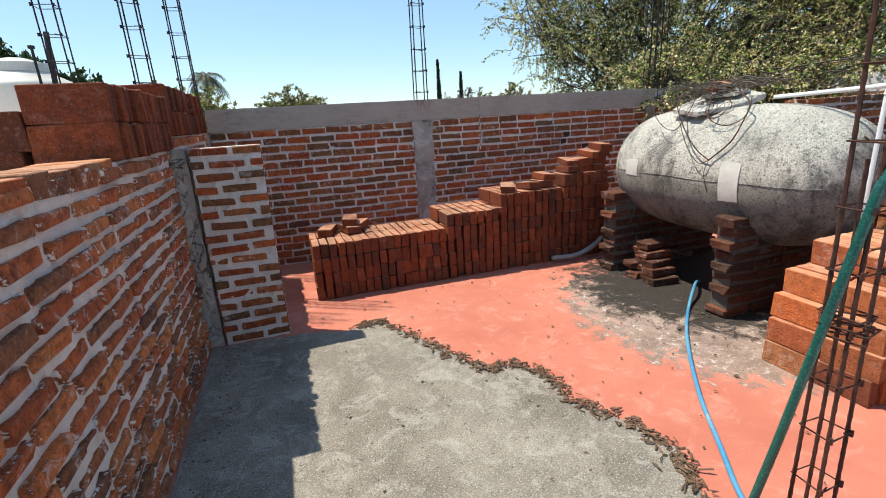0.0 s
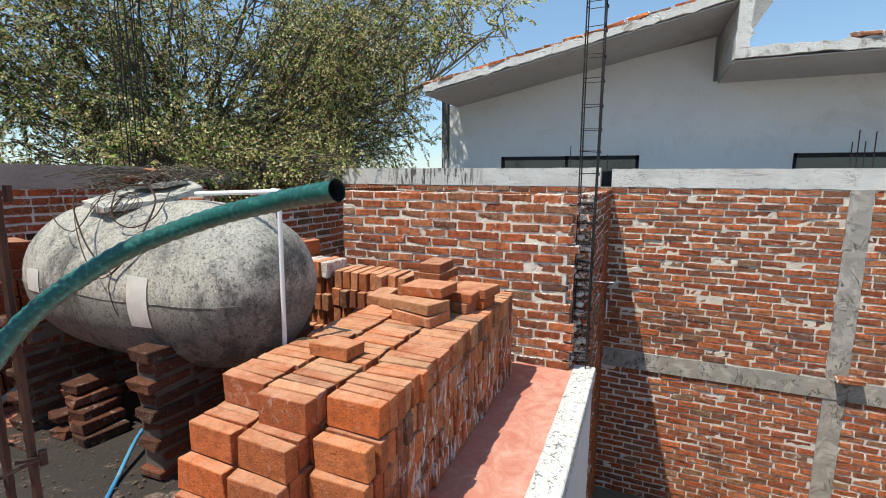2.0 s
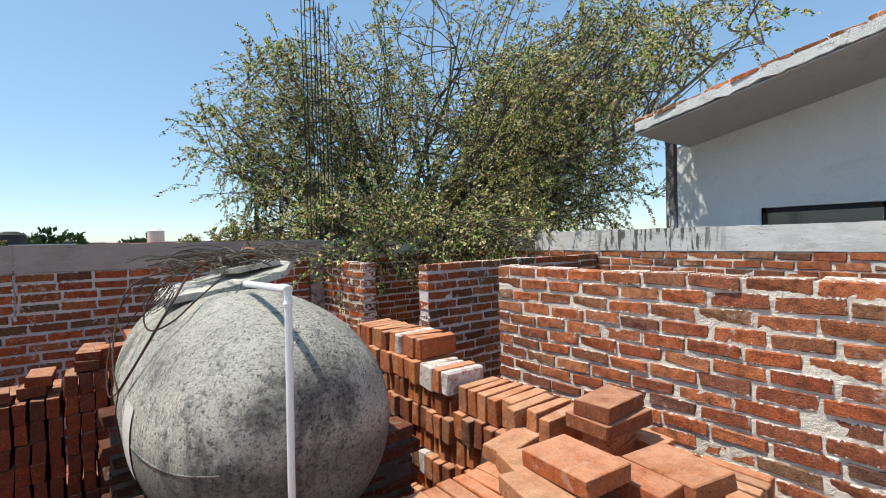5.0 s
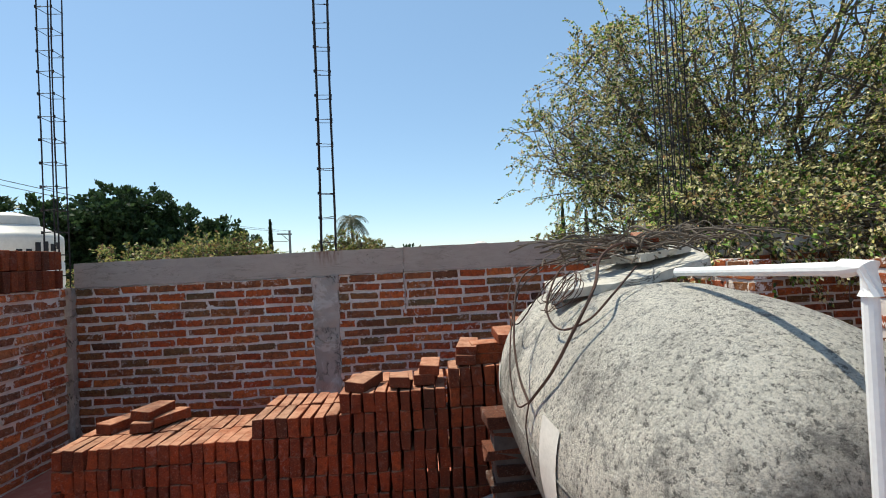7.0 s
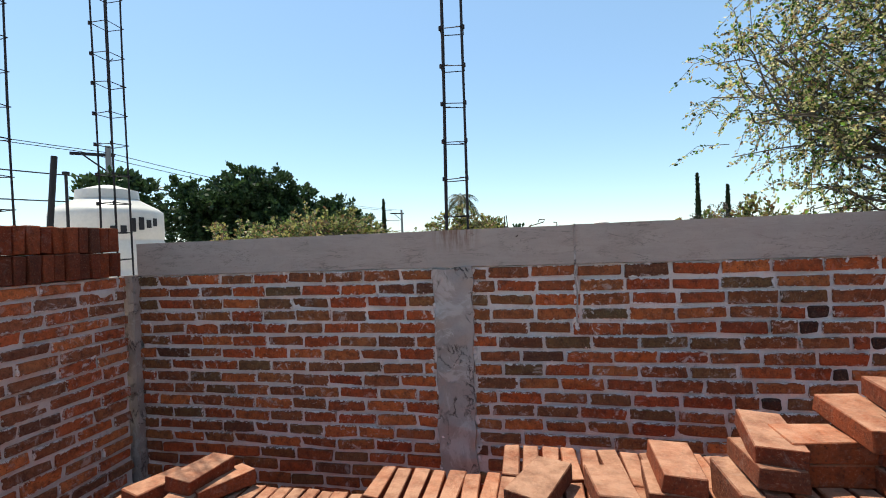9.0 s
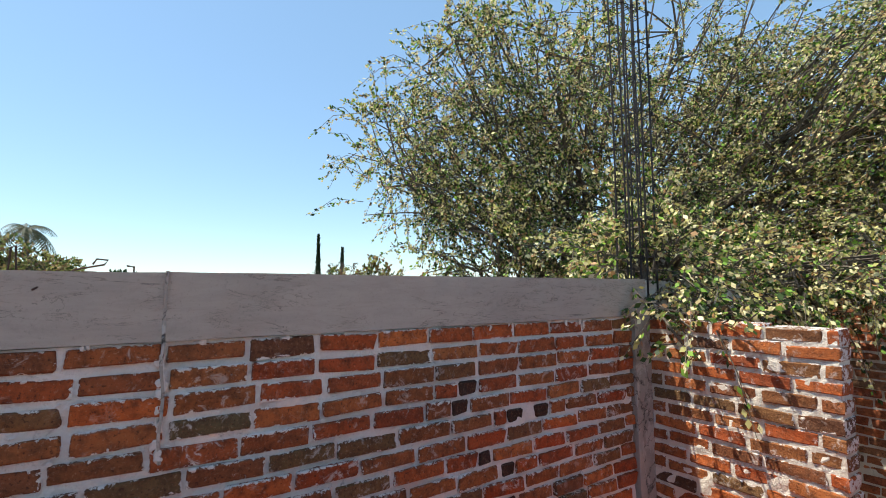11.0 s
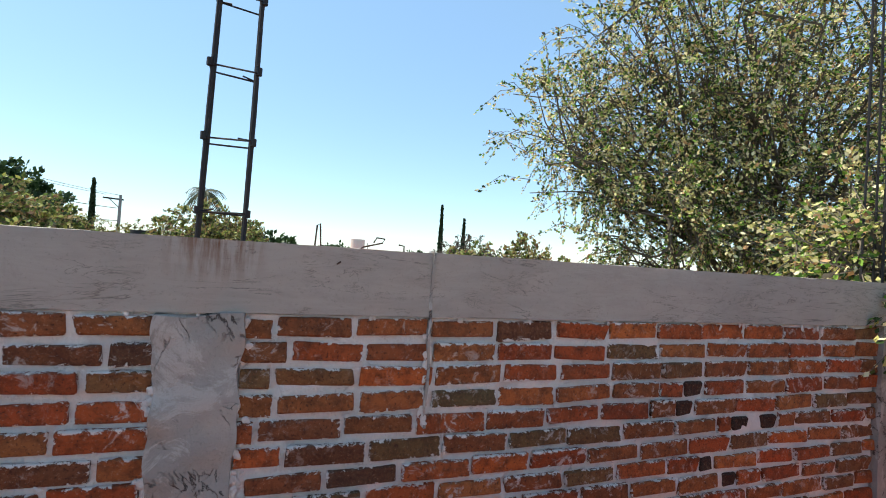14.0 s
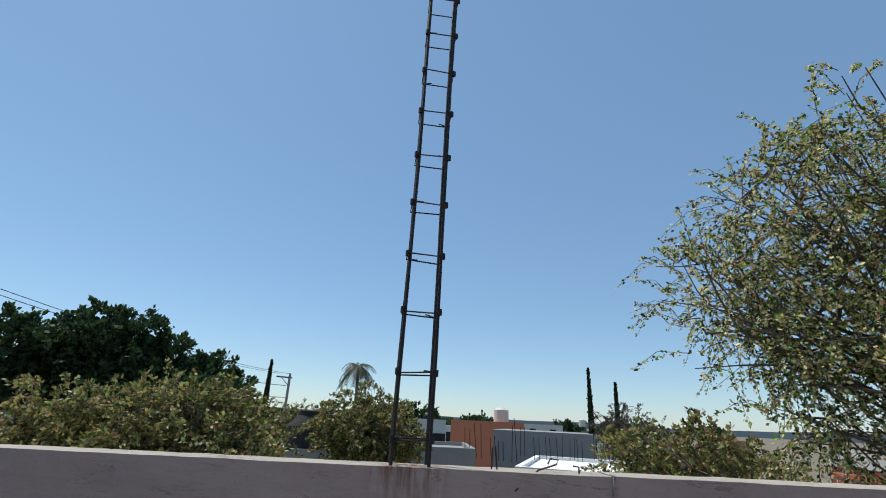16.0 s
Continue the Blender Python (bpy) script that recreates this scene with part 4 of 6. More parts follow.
# ---------------------------------------------------------------- the old cement tank
TANK = (3.435, 2.85, 0.955)
m, nt, b = nodes_of("tank_cement", 0.93, spec=0.2)
pos = coords(nt, "Object")
sep = nt.nodes.new("ShaderNodeSeparateXYZ")
nt.links.new(pos, sep.inputs[0])
big, fine, streak = noise_of(nt, pos, 2.1, 7, 0.72, 0.2), noise_of(nt, pos, 64, 6, 0.78), noise_of(nt, pos, 9, 8, 0.8, 0.2)
tone = mix(nt, grey(nt, big, 0.38, 0.66), (0.80, 0.745, 0.65), (0.56, 0.515, 0.45))
tone = mix(nt, times(nt, grey(nt, noise_of(nt, pos, 120, 3, 0.7), 0.50, 0.60), 0.45), tone, (0.20, 0.19, 0.17))
tone = mix(nt, times(nt, grey(nt, fine, 0.545, 0.60), 0.85), tone, (0.11, 0.104, 0.095))
tone = mix(nt, times(nt, grey(nt, fine, 0.42, 0.36), 0.6), tone, (0.74, 0.71, 0.65))
world_z = nt.nodes.new("ShaderNodeSeparateXYZ")
nt.links.new(coords(nt), world_z.inputs[0])
# lower half darker: the tank's own shade, with stains, put into the colour
low_shade = grey(nt, times(nt, world_z.outputs["Z"], times(nt, times(nt, streak, 0.5, "SUBTRACT"), 0.40), "ADD"), 1.00, 0.93)
run = nt.nodes.new("ShaderNodeVectorMath")
run.operation = "MULTIPLY"
run.inputs[1].default_value = (3.6, 3.6, 1.6)
nt.links.new(pos, run.inputs[0])
growth = times(nt, grey(nt, noise_of(nt, run.outputs[0], 1.0, 8, 0.75, 0.3), 0.49, 0.60), grey(nt, world_z.outputs["Z"], 1.38, 1.16))
tone = mix(nt, times(nt, growth, 0.80), tone, mix(nt, grey(nt, fine, 0.42, 0.58), (0.19, 0.18, 0.165), (0.06, 0.056, 0.05)))
tone = mix(nt, times(nt, low_shade, 0.58), tone, (0.07, 0.064, 0.058))
tone = mix(nt, times(nt, grey(nt, streak, 0.54, 0.62), 0.6), tone, (0.13, 0.125, 0.12))
nt.links.new(tone, b.inputs["Base Color"])
bump(nt, b, times(nt, times(nt, fine, -1.6), times(nt, streak, 0.4), "ADD"), 1.0, 0.016)
M_TANK = m
M_SLAB = cast_concrete("slab_cement", (0.66, 0.62, 0.55), (0.48, 0.45, 0.40), (0.10, 0.09, 0.08), scale=5, relief=0.8, stretch=(1.0, 1.0, 1.0))
M_PATCH = plain("pale_patch", (0.66, 0.62, 0.56), (0.52, 0.49, 0.44), 12, 80, 0.9, 0.5, 0.003, dirt=(0.25, 0.24, 0.22), dirt_at=(0.62, 0.7))

tank = empty("water_tank", TANK, "old weathered grey cement tank lying on brick piers", "water tank")


def tank_r(u, a=0.0):
    return 0.507 * (1 - abs(u) ** 3.3) ** (1 / 3.3)


bm = bmesh.new()
N, S = 56, 72
rings = []
for i in range(N + 1):
    u = math.sin((i / N - 0.5) * math.pi)
    r = max(tank_r(u), 0.001)
    ring = []
    for k in range(S):
        a = k * math.tau / S
        saddle = 1 - 0.05 * math.exp(-((u * 0.99 - 0.12) / 0.22) ** 2) * max(0, math.sin(a)) ** 2
        p = Vector((r * math.cos(a) * saddle, u * 0.99, r * math.sin(a) * saddle))
        p += p.normalized() * (0.004 * noise.noise(p * 6) + 0.0015 * noise.noise(p * 25))
        ring.append(bm.verts.new(p))
    rings.append(ring)
for r0, r1 in zip(rings, rings[1:]):
    for k in range(S):
        bm.faces.new((r0[k], r0[(k + 1) % S], r1[(k + 1) % S], r1[k]))
bmesh.ops.remove_doubles(bm, verts=bm.verts, dist=0.004)
part("body", bm, M_TANK, tank, smooth=True)
bm = bmesh.new()
seam = [(side * (tank_r(u) + 0.001), u * 0.99, 0.004 * math.sin(u * 9)) for side, us in ((-1, np.linspace(-0.99, 0.99, 40)), (1, np.linspace(0.99, -0.99, 40))) for u in us]
tube(bm, seam + [seam[0]], 0.0032, 6)
part("seam", bm, M_TANK, tank, "cement seam round the middle of the tank", smooth=True)


def tank_band(name, y0, y1, a0, a1, lift, material, label, n=24):
    """A thin strip that follows the tank's skin: y range from its middle, angles from the side up."""
    bm = bmesh.new()
    rows = []
    for j in range(7):
        y = y0 + (y1 - y0) * j / 6
        r = tank_r(y / 0.99) + lift
        rows.append([bm.verts.new((r * math.cos(radians(a0 + (a1 - a0) * i / n)), y, r * math.sin(radians(a0 + (a1 - a0) * i / n)))) for i in range(n + 1)])
    for r0, r1 in zip(rows, rows[1:]):
        for i in range(n):
            bm.faces.new((r0[i], r0[i + 1], r1[i + 1], r1[i]))
    return part(name, bm, material, tank, label, smooth=True)


tank_band("pale_patch", 0.44, 0.60, 168, 184, 0.005, M_PATCH, "square pale cement patch")
tank_band("pale_patch", -0.50, -0.36, 164, 195, 0.005, M_PATCH, "square pale cement patch")

# cover slab with scrap wire and sticks on it
cover = empty("cover_slab", (3.42, 3.02, 1.425), "broken cement cover slab lying on the tank hatch", "slab")


def broken_slab(outline, thick, m, seed):
    """A thin slab with a ragged broken outline."""
    rng = np.random.default_rng(seed)
    pts = []
    for i, p in enumerate(outline):
        q = outline[(i + 1) % len(outline)]
        for k in range(7):
            t = k / 7
            pts.append((p[0] * (1 - t) + q[0] * t + rng.normal(0, 0.006), p[1] * (1 - t) + q[1] * t + rng.normal(0, 0.006)))
    bm = bmesh.new()
    lo = [bm.verts.new((x + rng.normal(0, 0.006), y + rng.normal(0, 0.006), 0)) for x, y in pts]
    hi = [bm.verts.new((x, y, thick + rng.normal(0, 0.0015))) for x, y in pts]
    for i in range(len(pts)):
        j = (i + 1) % len(pts)
        bm.faces.new((lo[i], lo[j], hi[j], hi[i]))
    bm.faces.new(hi)
    bm.faces.new(lo[::-1])
    bmesh.ops.transform(bm, matrix=m, verts=bm.verts)
    return bm


part("slab", broken_slab([(-0.38, -0.12), (-0.10, -0.27), (0.22, -0.24), (0.36, 0.02), (0.26, 0.25), (-0.08, 0.22), (-0.30, 0.16)], 0.034, pose(0.04, 0.0, 0.045, 3, -11, 4), 5), M_SLAB, cover)
part("slab_piece", broken_slab([(-0.17, -0.13), (0.10, -0.16), (0.21, 0.02), (0.10, 0.16), (-0.14, 0.12)], 0.028, pose(0.14, 0.03, 0.115, -3, -7, 24), 6), M_SLAB, cover)
for x, y, turn in ((0.0, -0.02, 12), (0.15, 0.06, 70)):
    bm = bmesh.new()
    box(bm, -0.13, 0.13, -0.045, 0.045, 0, 0.03, pose(x, y, 0.155 + 0.2 * x, 0, -8, turn), 0.004)
    part("clay_piece", bm, M_SHADED, cover, "flat red clay piece")
bm = bmesh.new()
tube(bm, [(0.06, 0, -0.10), (0.06, 0, 0.035)], 0.17, 24)
part("hatch_neck", bm, M_TANK, cover)
rng = np.random.default_rng(3)
sticks = empty("dry_sticks", (3.50, 3.0, 1.57), "tangle of dry brown sticks on the tank cover", "sticks")
for i in range(190):
    a, r0 = rng.uniform(0, math.tau), rng.uniform(0, 0.34)
    p = Vector((r0 * math.cos(a) + rng.normal(0, 0.05), r0 * math.sin(a), rng.uniform(-0.01, 0.06) + 0.12 * r0 * math.cos(a)))
    q = p + Vector((rng.normal(-0.03, 0.17), rng.normal(0, 0.13), rng.normal(0, 0.022)))
    mid = (p + q) / 2 + Vector((0, 0, rng.uniform(0, 0.04)))
    bm = bmesh.new()
    tube(bm, curve_pts([p, mid, q], 4), rng.uniform(0.002, 0.0050), 5)
    part("stick", bm, M_BARK, sticks)
wire = empty("wire_loop", (3.0, 2.7, 1.4), "rusty wire looped over the side of the tank", "wire")
LOOPS = [([(3.42, 3.05, 1.56), (3.20, 3.10, 1.55), (3.00, 2.97, 1.484), (2.93, 2.81, 1.30), (2.915, 2.68, 1.17), (2.925, 2.58, 1.10)], 0.0052),
         ([(3.45, 2.80, 1.58), (3.30, 2.68, 1.60), (3.20, 2.62, 1.555), (3.12, 2.47, 1.47), (3.04, 2.45, 1.34), (2.975, 2.47, 1.22), (2.925, 2.58, 1.10)], 0.0062),
         ([(3.30, 2.78, 1.55), (3.16, 2.80, 1.54), (3.08, 2.75, 1.49), (3.03, 2.70, 1.38), (3.04, 2.58, 1.33), (3.11, 2.51, 1.366), (3.20, 2.53, 1.44), (3.32, 2.62, 1.52)], 0.0045),
         ([(2.925, 2.58, 1.10), (2.915, 2.60, 1.02), (2.92, 2.585, 0.93), (2.93, 2.57, 0.87)], 0.0032),
         ([(3.10, 3.00, 1.52), (2.97, 2.92, 1.42), (2.90, 2.76, 1.20), (2.895, 2.64, 1.08), (2.925, 2.58, 1.10)], 0.0034),
         ([(3.28, 3.12, 1.54), (3.05, 3.25, 1.50), (2.96, 3.10, 1.36), (2.97, 2.95, 1.30), (3.06, 2.92, 1.42), (3.18, 2.98, 1.52)], 0.0036)]
for pts, r0 in LOOPS:
    bm = bmesh.new()
    tube(bm, [p - Vector((3.0, 2.7, 1.4)) for p in curve_pts(pts, 7)], r0 * 0.82, 6)
    part("wire_strand", bm, M_RUST, wire)
rng = np.random.default_rng(61)
for i in range(9):   # thin loops of tie wire in a tangle at the edge of the slab
    c = Vector((3.09 + rng.normal(0, 0.035), 2.74 + rng.normal(0, 0.07), 1.445))
    ra, rb, ph = rng.uniform(0.05, 0.11), rng.uniform(0.05, 0.10), rng.uniform(0, 6)
    bm = bmesh.new()
    loop = [c + Vector((0.55 * rb * math.sin(k * 0.8 + ph) + rng.normal(0, 0.006), ra * math.cos(k * 0.8 + ph), 0.7 * rb * math.sin(k * 0.8 + ph))) for k in range(9)]
    tube(bm, [p - Vector((3.0, 2.7, 1.4)) for p in curve_pts(loop, 4)], 0.0018, 4)
    part("tie_wire", bm, M_RUST, wire)

pipe = empty("water_pipe", (3.35, 1.83, 0), "white plastic pipe from the tank down to the bricks", "pipe")
bm = bmesh.new()
tube(bm, [(0.05, 0.68, 1.50), (0, 0.02, 1.525)], 0.0135, 12)
part("pipe_run", bm, M_PVC, pipe)
bm = bmesh.new()
tube(bm, [(0, 0, 1.51), (-0.02, 0.0, 0.0)], 0.0125, 12)
part("pipe_drop", bm, M_PVC, pipe)
bm = bmesh.new()
tube(bm, [(0, 0.045, 1.525), (0, 0, 1.527), (0, -0.0, 1.48)], 0.0175, 12)
part("elbow", bm, M_PVC, pipe)

# ---------------------------------------------------------------- hoses
def ribbed(name, pts, r, material, pitch, depth, closed=True):
    line = curve_pts(pts, 14)
    out = [line[0]]
    dist = 0
    for a, c in zip(line, line[1:]):
        n = max(1, int((c - a).length / (pitch / 2)))
        out += [a.lerp(c, k / n) for k in range(1, n + 1)]
    return out, [r + (depth if i % 2 else -depth) for i in range(len(out))]


m, nt, b = nodes_of("green_hose", 0.35, spec=0.5)
pos = coords(nt)
tone = mix(nt, grey(nt, noise_of(nt, pos, 8, 5), 0.3, 0.7), (0.006, 0.095, 0.072), (0.008, 0.060, 0.052))
tone = mix(nt, times(nt, grey(nt, noise_of(nt, pos, 130, 3), 0.5, 0.7), 0.35), tone, (0.10, 0.36, 0.30))
nt.links.new(tone, b.inputs["Base Color"])
M_HOSE = m
M_BLUE = plain("blue_hose", (0.035, 0.20, 0.40), (0.12, 0.33, 0.46), 3, 70, 0.5, 0.2, 0.001, dirt=(0.30, 0.36, 0.36), dirt_at=(0.55, 0.70))
M_GREYHOSE = plain("grey_hose", (0.32, 0.33, 0.32), (0.22, 0.23, 0.22), 5, 40, 0.6, 0.1, 0.001)

hose = empty("green_hose", (1.55, 0.85, 0), "thick green ribbed suction hose arching out of the rebar cage", "hose")
HOSE = [(1.60, 1.06, 0.025), (1.635, 1.03, 0.30), (1.67, 0.99, 0.66), (1.71, 0.945, 1.05), (1.73, 0.92, 1.25), (1.80, 0.90, 1.38), (1.90, 0.83, 1.475), (1.97, 0.72, 1.53), (1.99, 0.58, 1.565), (1.97, 0.45, 1.585)]
line, radii = ribbed("hose", HOSE, 0.0150, M_HOSE, 0.011, 0.0009)
bm = bmesh.new()
tube(bm, [p - Vector((1.55, 0.85, 0)) for p in line], 0, 18, radii, caps=False)
part("tube", bm, M_HOSE, hose, smooth=True)
bm = bmesh.new()
tube(bm, [p - Vector((1.55, 0.85, 0)) for p in line[-14:]], 0.0132, 14, caps=False)
part("bore", bm, M_DARK, hose)

bm = bmesh.new()
BLUE = [(3.33, 2.92, 0.03), (3.08, 2.73, 0.09), (2.78, 2.50, 0.025), (2.42, 2.16, 0.02), (2.02, 1.70, 0.02), (1.76, 1.34, 0.02), (1.58, 1.08, 0.02), (1.42, 0.75, 0.02), (1.30, 0.2, 0.02), (1.35, -0.6, 0.02)]
tube(bm, curve_pts([(x, y, z if z > 0.03 else 0.0125) for x, y, z in BLUE], 10), 0.0115, 12)
ob = part("blue_hose", bm, M_BLUE, label="blue garden hose lying across the red floor", smooth=True)
tagged(ob, category="hose")
bm = bmesh.new()
tube(bm, curve_pts([(2.55, 4.0, 0.05), (2.8, 3.95, 0.06), (3.05, 3.98, 0.13), (3.4, 4.2, 0.22)], 8), 0.024, 12)
ob = part("grey_hose", bm, M_GREYHOSE, label="grey plastic hose behind the tank pier", smooth=True)
tagged(ob, category="hose")

# ---------------------------------------------------------------- reinforcement cages
def cage(name, base, top, size, label, material=M_STEEL, step=0.2, first=0.12, even=False, knot=0.009, bars=((-1, -1), (1, -1), (1, 1), (-1, 1)), tops=None, lean=(0, 0), r=0.006, turn=0, seed=0, double=False, group="steel cages above the walls"):
    """An upright of four ribbed bars with bent stirrups, at base (x, y, z)."""
    rng = np.random.default_rng(40 + seed)
    w = empty(name, base, label, "rebar cage", group)
    w.rotation_euler = (0, 0, radians(turn))
    H = top - base[2]
    h = size / 2
    tops = tops or [H] * len(bars)
    for (sx, sy), tz in zip(bars, tops):
        bm = bmesh.new()
        n = max(2, int(tz / 0.025)) if tz < 2.8 and size < 0.2 and r > 0.005 else 8
        pts = [(sx * h + lean[0] * z / H + 0.004 * math.sin(z * 2.3 + sx), sy * h + lean[1] * z / H + 0.004 * math.cos(z * 1.9 + sy), z) for z in np.linspace(0, tz, n)]
        tube(bm, pts, 0, 6, [r * (1.12 if i % 2 else 0.94) for i in range(n)])
        part("bar", bm, material, w)
    z = first
    k = 0
    while z < H - 0.03:
        bm = bmesh.new()
        e = h + r * 1.2
        dx, dy = lean[0] * z / H, lean[1] * z / H
        ring = [(dx + sx * e, dy + sy * e, z + rng.normal(0, 0.004)) for sx, sy in bars]
        tube(bm, ring + [ring[0]], 0.0032, 5)
        c = ring[k % len(ring)]
        tube(bm, [c, (dx + (c[0] - dx) * 0.35, dy + (c[1] - dy) * 0.9, z + 0.008)], 0.003, 5)
        for sx, sy in bars[:2]:
            q = (dx + sx * e, dy + sy * e)
            tube(bm, [(q[0], q[1], z - 0.012), (q[0], q[1], z + 0.012)], knot, 6)
        part("stirrup", bm, material, w)
        if double:
            bm = bmesh.new()
            z2 = z + 0.045
            ring = [(dx + sx * e, dy + sy * e, z2 + rng.normal(0, 0.003)) for sx, sy in bars]
            tube(bm, ring + [ring[0]], 0.0032, 5)
            part("stirrup", bm, material, w)
        z += step * (1 if even else rng.uniform(0.92, 1.08))
        k += 1
    return w


cage("rebar_cage", (1.70, NY + 0.075, 1.70), 4.5, 0.125, "tall thin steel cage rising from the concrete beam", step=0.228, first=0.09, even=True, seed=1, double=False, lean=(0.03, 0), turn=6.5, r=0.0068, bars=((-1, -0.7), (1, -0.7), (1, 0.7), (-1, 0.7)))
cage("rebar_cage", (-0.66, 5.29, 1.48), 4.6, 0.12, "tall thin steel cage at the wall corner", step=0.2, seed=2)
cage("rebar_cage", (-0.89, 4.72, 1.2), 4.4, 0.12, "tall thin steel cage behind the wall", step=0.2, seed=3)
cage("rebar_cage", (-1.44, 4.73, 1.18), 4.8, 0.13, "tall thin steel cage beyond the wall", step=0.2, seed=4)
cage("rebar_cage", (4.93, NY + 0.06, 1.48), 4.6, 0.10, "steel cage half hidden in the tree", step=0.24, seed=5)
cage("rebar_cage", (5.10, NY + 0.06, 1.48), 4.4, 0.10, "steel cage half hidden in the tree", step=0.24, seed=6)
cage("rebar_cage", (5.40, 0.49, 0.0), 4.6, 0.13, "tall dark steel cage at the toothed wall end", step=0.185, seed=7, material=M_STEEL)
# the free-standing cage on the red floor
cage("rebar_cage", (1.755, 0.955, 0.0), 2.35, 0.088, "rusty rebar cage standing free on the red floor", material=M_REDRUST, first=0.16, step=0.205, seed=8,
     tops=[2.15, 2.3, 1.30, 2.35], lean=(0.02, 0.03), turn=0, r=0.0065, knot=0.006, group="")
# loose stirrups bunched on the free-standing cage
for i, (dx, dy, z, tilt, turn) in enumerate(((0.0, 0.0, 0.735, 6, 25), (0.01, -0.01, 0.755, -7, 14), (-0.01, 0.01, 0.775, 9, 32), (0.006, 0.0, 0.795, -4, 20), (0.0, 0.004, 0.812, 5, 9))):
    ob = new("loose_stirrup")
    ob.matrix_world = pose(1.755 + dx, 0.955 + dy, z, tilt, 4, turn)
    tagged(ob, "bent steel stirrup bunched with others on the rusty cage", "stirrup", "loose stirrups")
    bm = bmesh.new()
    e = 0.058
    tube(bm, [(-e, -e, 0), (e, -e, 0), (e, e, 0), (-e, e, 0), (-e, -e, 0)], 0.0036, 5)
    part("wire_ring", bm, M_REDRUST, ob)
# starter bars over the boundary wall
for y, z1 in ((0.98, 2.02), (0.52, 1.9), (-1.98, 2.12), (-2.04, 2.0), (-2.12, 2.1), (-1.93, 2.0)):
    bm = bmesh.new()
    tube(bm, [(BX + 0.07, y, 1.70), (BX + 0.07, y + 0.004, z1)], 0.006, 6)
    ob = part("starter_bar", bm, M_STEEL, label="dark steel bar end sticking out of the beam")
    tagged(ob, category="rebar", group="bar ends on the boundary wall")

# ---------------------------------------------------------------- house behind the boundary wall
house = empty("house", (9.2, 0, 0), "pale plastered house with a sloped concrete roof", "house")
HX, EAVE = 9.2, 7.84


def in_house(name, bm, material, label=""):
    bmesh.ops.translate(bm, verts=bm.verts, vec=(-9.2, 0, 0))
    return part(name, bm, material, house, label)


def prism(bm, outline, x0, x1):
    """A solid with the outline (y, z), from x0 to x1."""
    a = [bm.verts.new((x0, y, z)) for y, z in outline]
    c = [bm.verts.new((x1, y, z)) for y, z in outline]
    bm.faces.new(a)
    bm.faces.new(c[::-1])
    for i in range(len(a)):
        j = (i + 1) % len(a)
        bm.faces.new((a[j], a[i], c[i], c[j]))


bm = bmesh.new()
WIN = [(0.17, 2.345), (-4.2, -1.76)]
WZ0, WZ1 = 0.85, 1.955
ys = [3.35, 2.345, 0.17, -1.76, -4.2, -12.0]
for y1, y0 in zip(ys, ys[1:]):
    hole = (y0, y1) in WIN
    for z0, z1 in (((GROUND, WZ0), (WZ1, 2.5)) if hole else ((GROUND, 2.5),)):
        bm = bmesh.new()
        box(bm, HX, HX + 0.2, y0, y1, z0, z1)
        in_house("wall", bm, M_PLASTER)
bm = bmesh.new()
prism(bm, [(3.35, 2.5), (3.35, 2.83), (-0.72, 3.56), (-0.72, 2.96), (-12, 2.96), (-12, 2.5)], HX, HX + 0.2)
in_house("gable", bm, M_PLASTER)
bm = bmesh.new()
box(bm, HX + 0.2, HX + 9, 3.15, 3.35, GROUND, 2.8)
in_house("side_wall", bm, M_PLASTER)


def jag(p, q, n, amp, seed):
    """Points from p towards q (without q) that wander by amp."""
    rng = np.random.default_rng(seed)
    return [(p[0] + (q[0] - p[0]) * i / n + (rng.normal(0, amp) if i else 0), p[1] + (q[1] - p[1]) * i / n + (rng.normal(0, amp) if i else 0)) for i in range(n)]


bm = bmesh.new()
prism(bm, jag((3.15, 2.84), (-1.20, 3.70), 60, 0.009, 1) + jag((-1.20, 3.70), (-1.24, 3.80), 2, 0.006, 2) + jag((-1.20, 3.80), (3.15, 2.94), 60, 0.008, 3) + [(3.15, 2.94)], EAVE, HX + 8)
in_house("sloped_roof", bm, M_ROOF, "sloping concrete roof slab with a ragged edge")
bm = bmesh.new()
prism(bm, [(-0.78, 2.96)] + jag((-0.78, 2.96), (-12, 2.96), 110, 0.008, 4)[1:] + [(-12, 2.96)] + jag((-12, 3.07), (-0.78, 3.07), 110, 0.009, 5) + [(-0.78, 3.07)], EAVE, HX + 8)
in_house("flat_roof", bm, M_ROOF, "flat concrete roof slab")
bm = bmesh.new()
prism(bm, [(-0.78, 3.072)] + jag((-0.92, 3.072), (-0.92, 3.64), 8, 0.012, 6) + [(-0.92, 3.64)] + jag((-0.78, 3.61), (-0.78, 3.072), 8, 0.012, 7), EAVE + 0.004, HX + 8)
in_house("roof_upstand", bm, M_ROOF, "upright concrete step between the roof slabs")
# thin grey sheets added under the slabs, to dim their undersides
bm = bmesh.new()
prism(bm, [(3.15, 2.812), (-0.775, 3.588), (-0.775, 3.604), (3.15, 2.828)], EAVE + 0.03, HX + 0.002)
in_house("soffit", bm, M_SOFFIT, "grey sheet added to tone down the roof slab's underside")
bm = bmesh.new()
box(bm, EAVE + 0.03, HX + 0.002, -12, -0.785, 2.932, 2.945)
in_house("soffit", bm, M_SOFFIT, "grey sheet added to tone down the roof slab's underside")
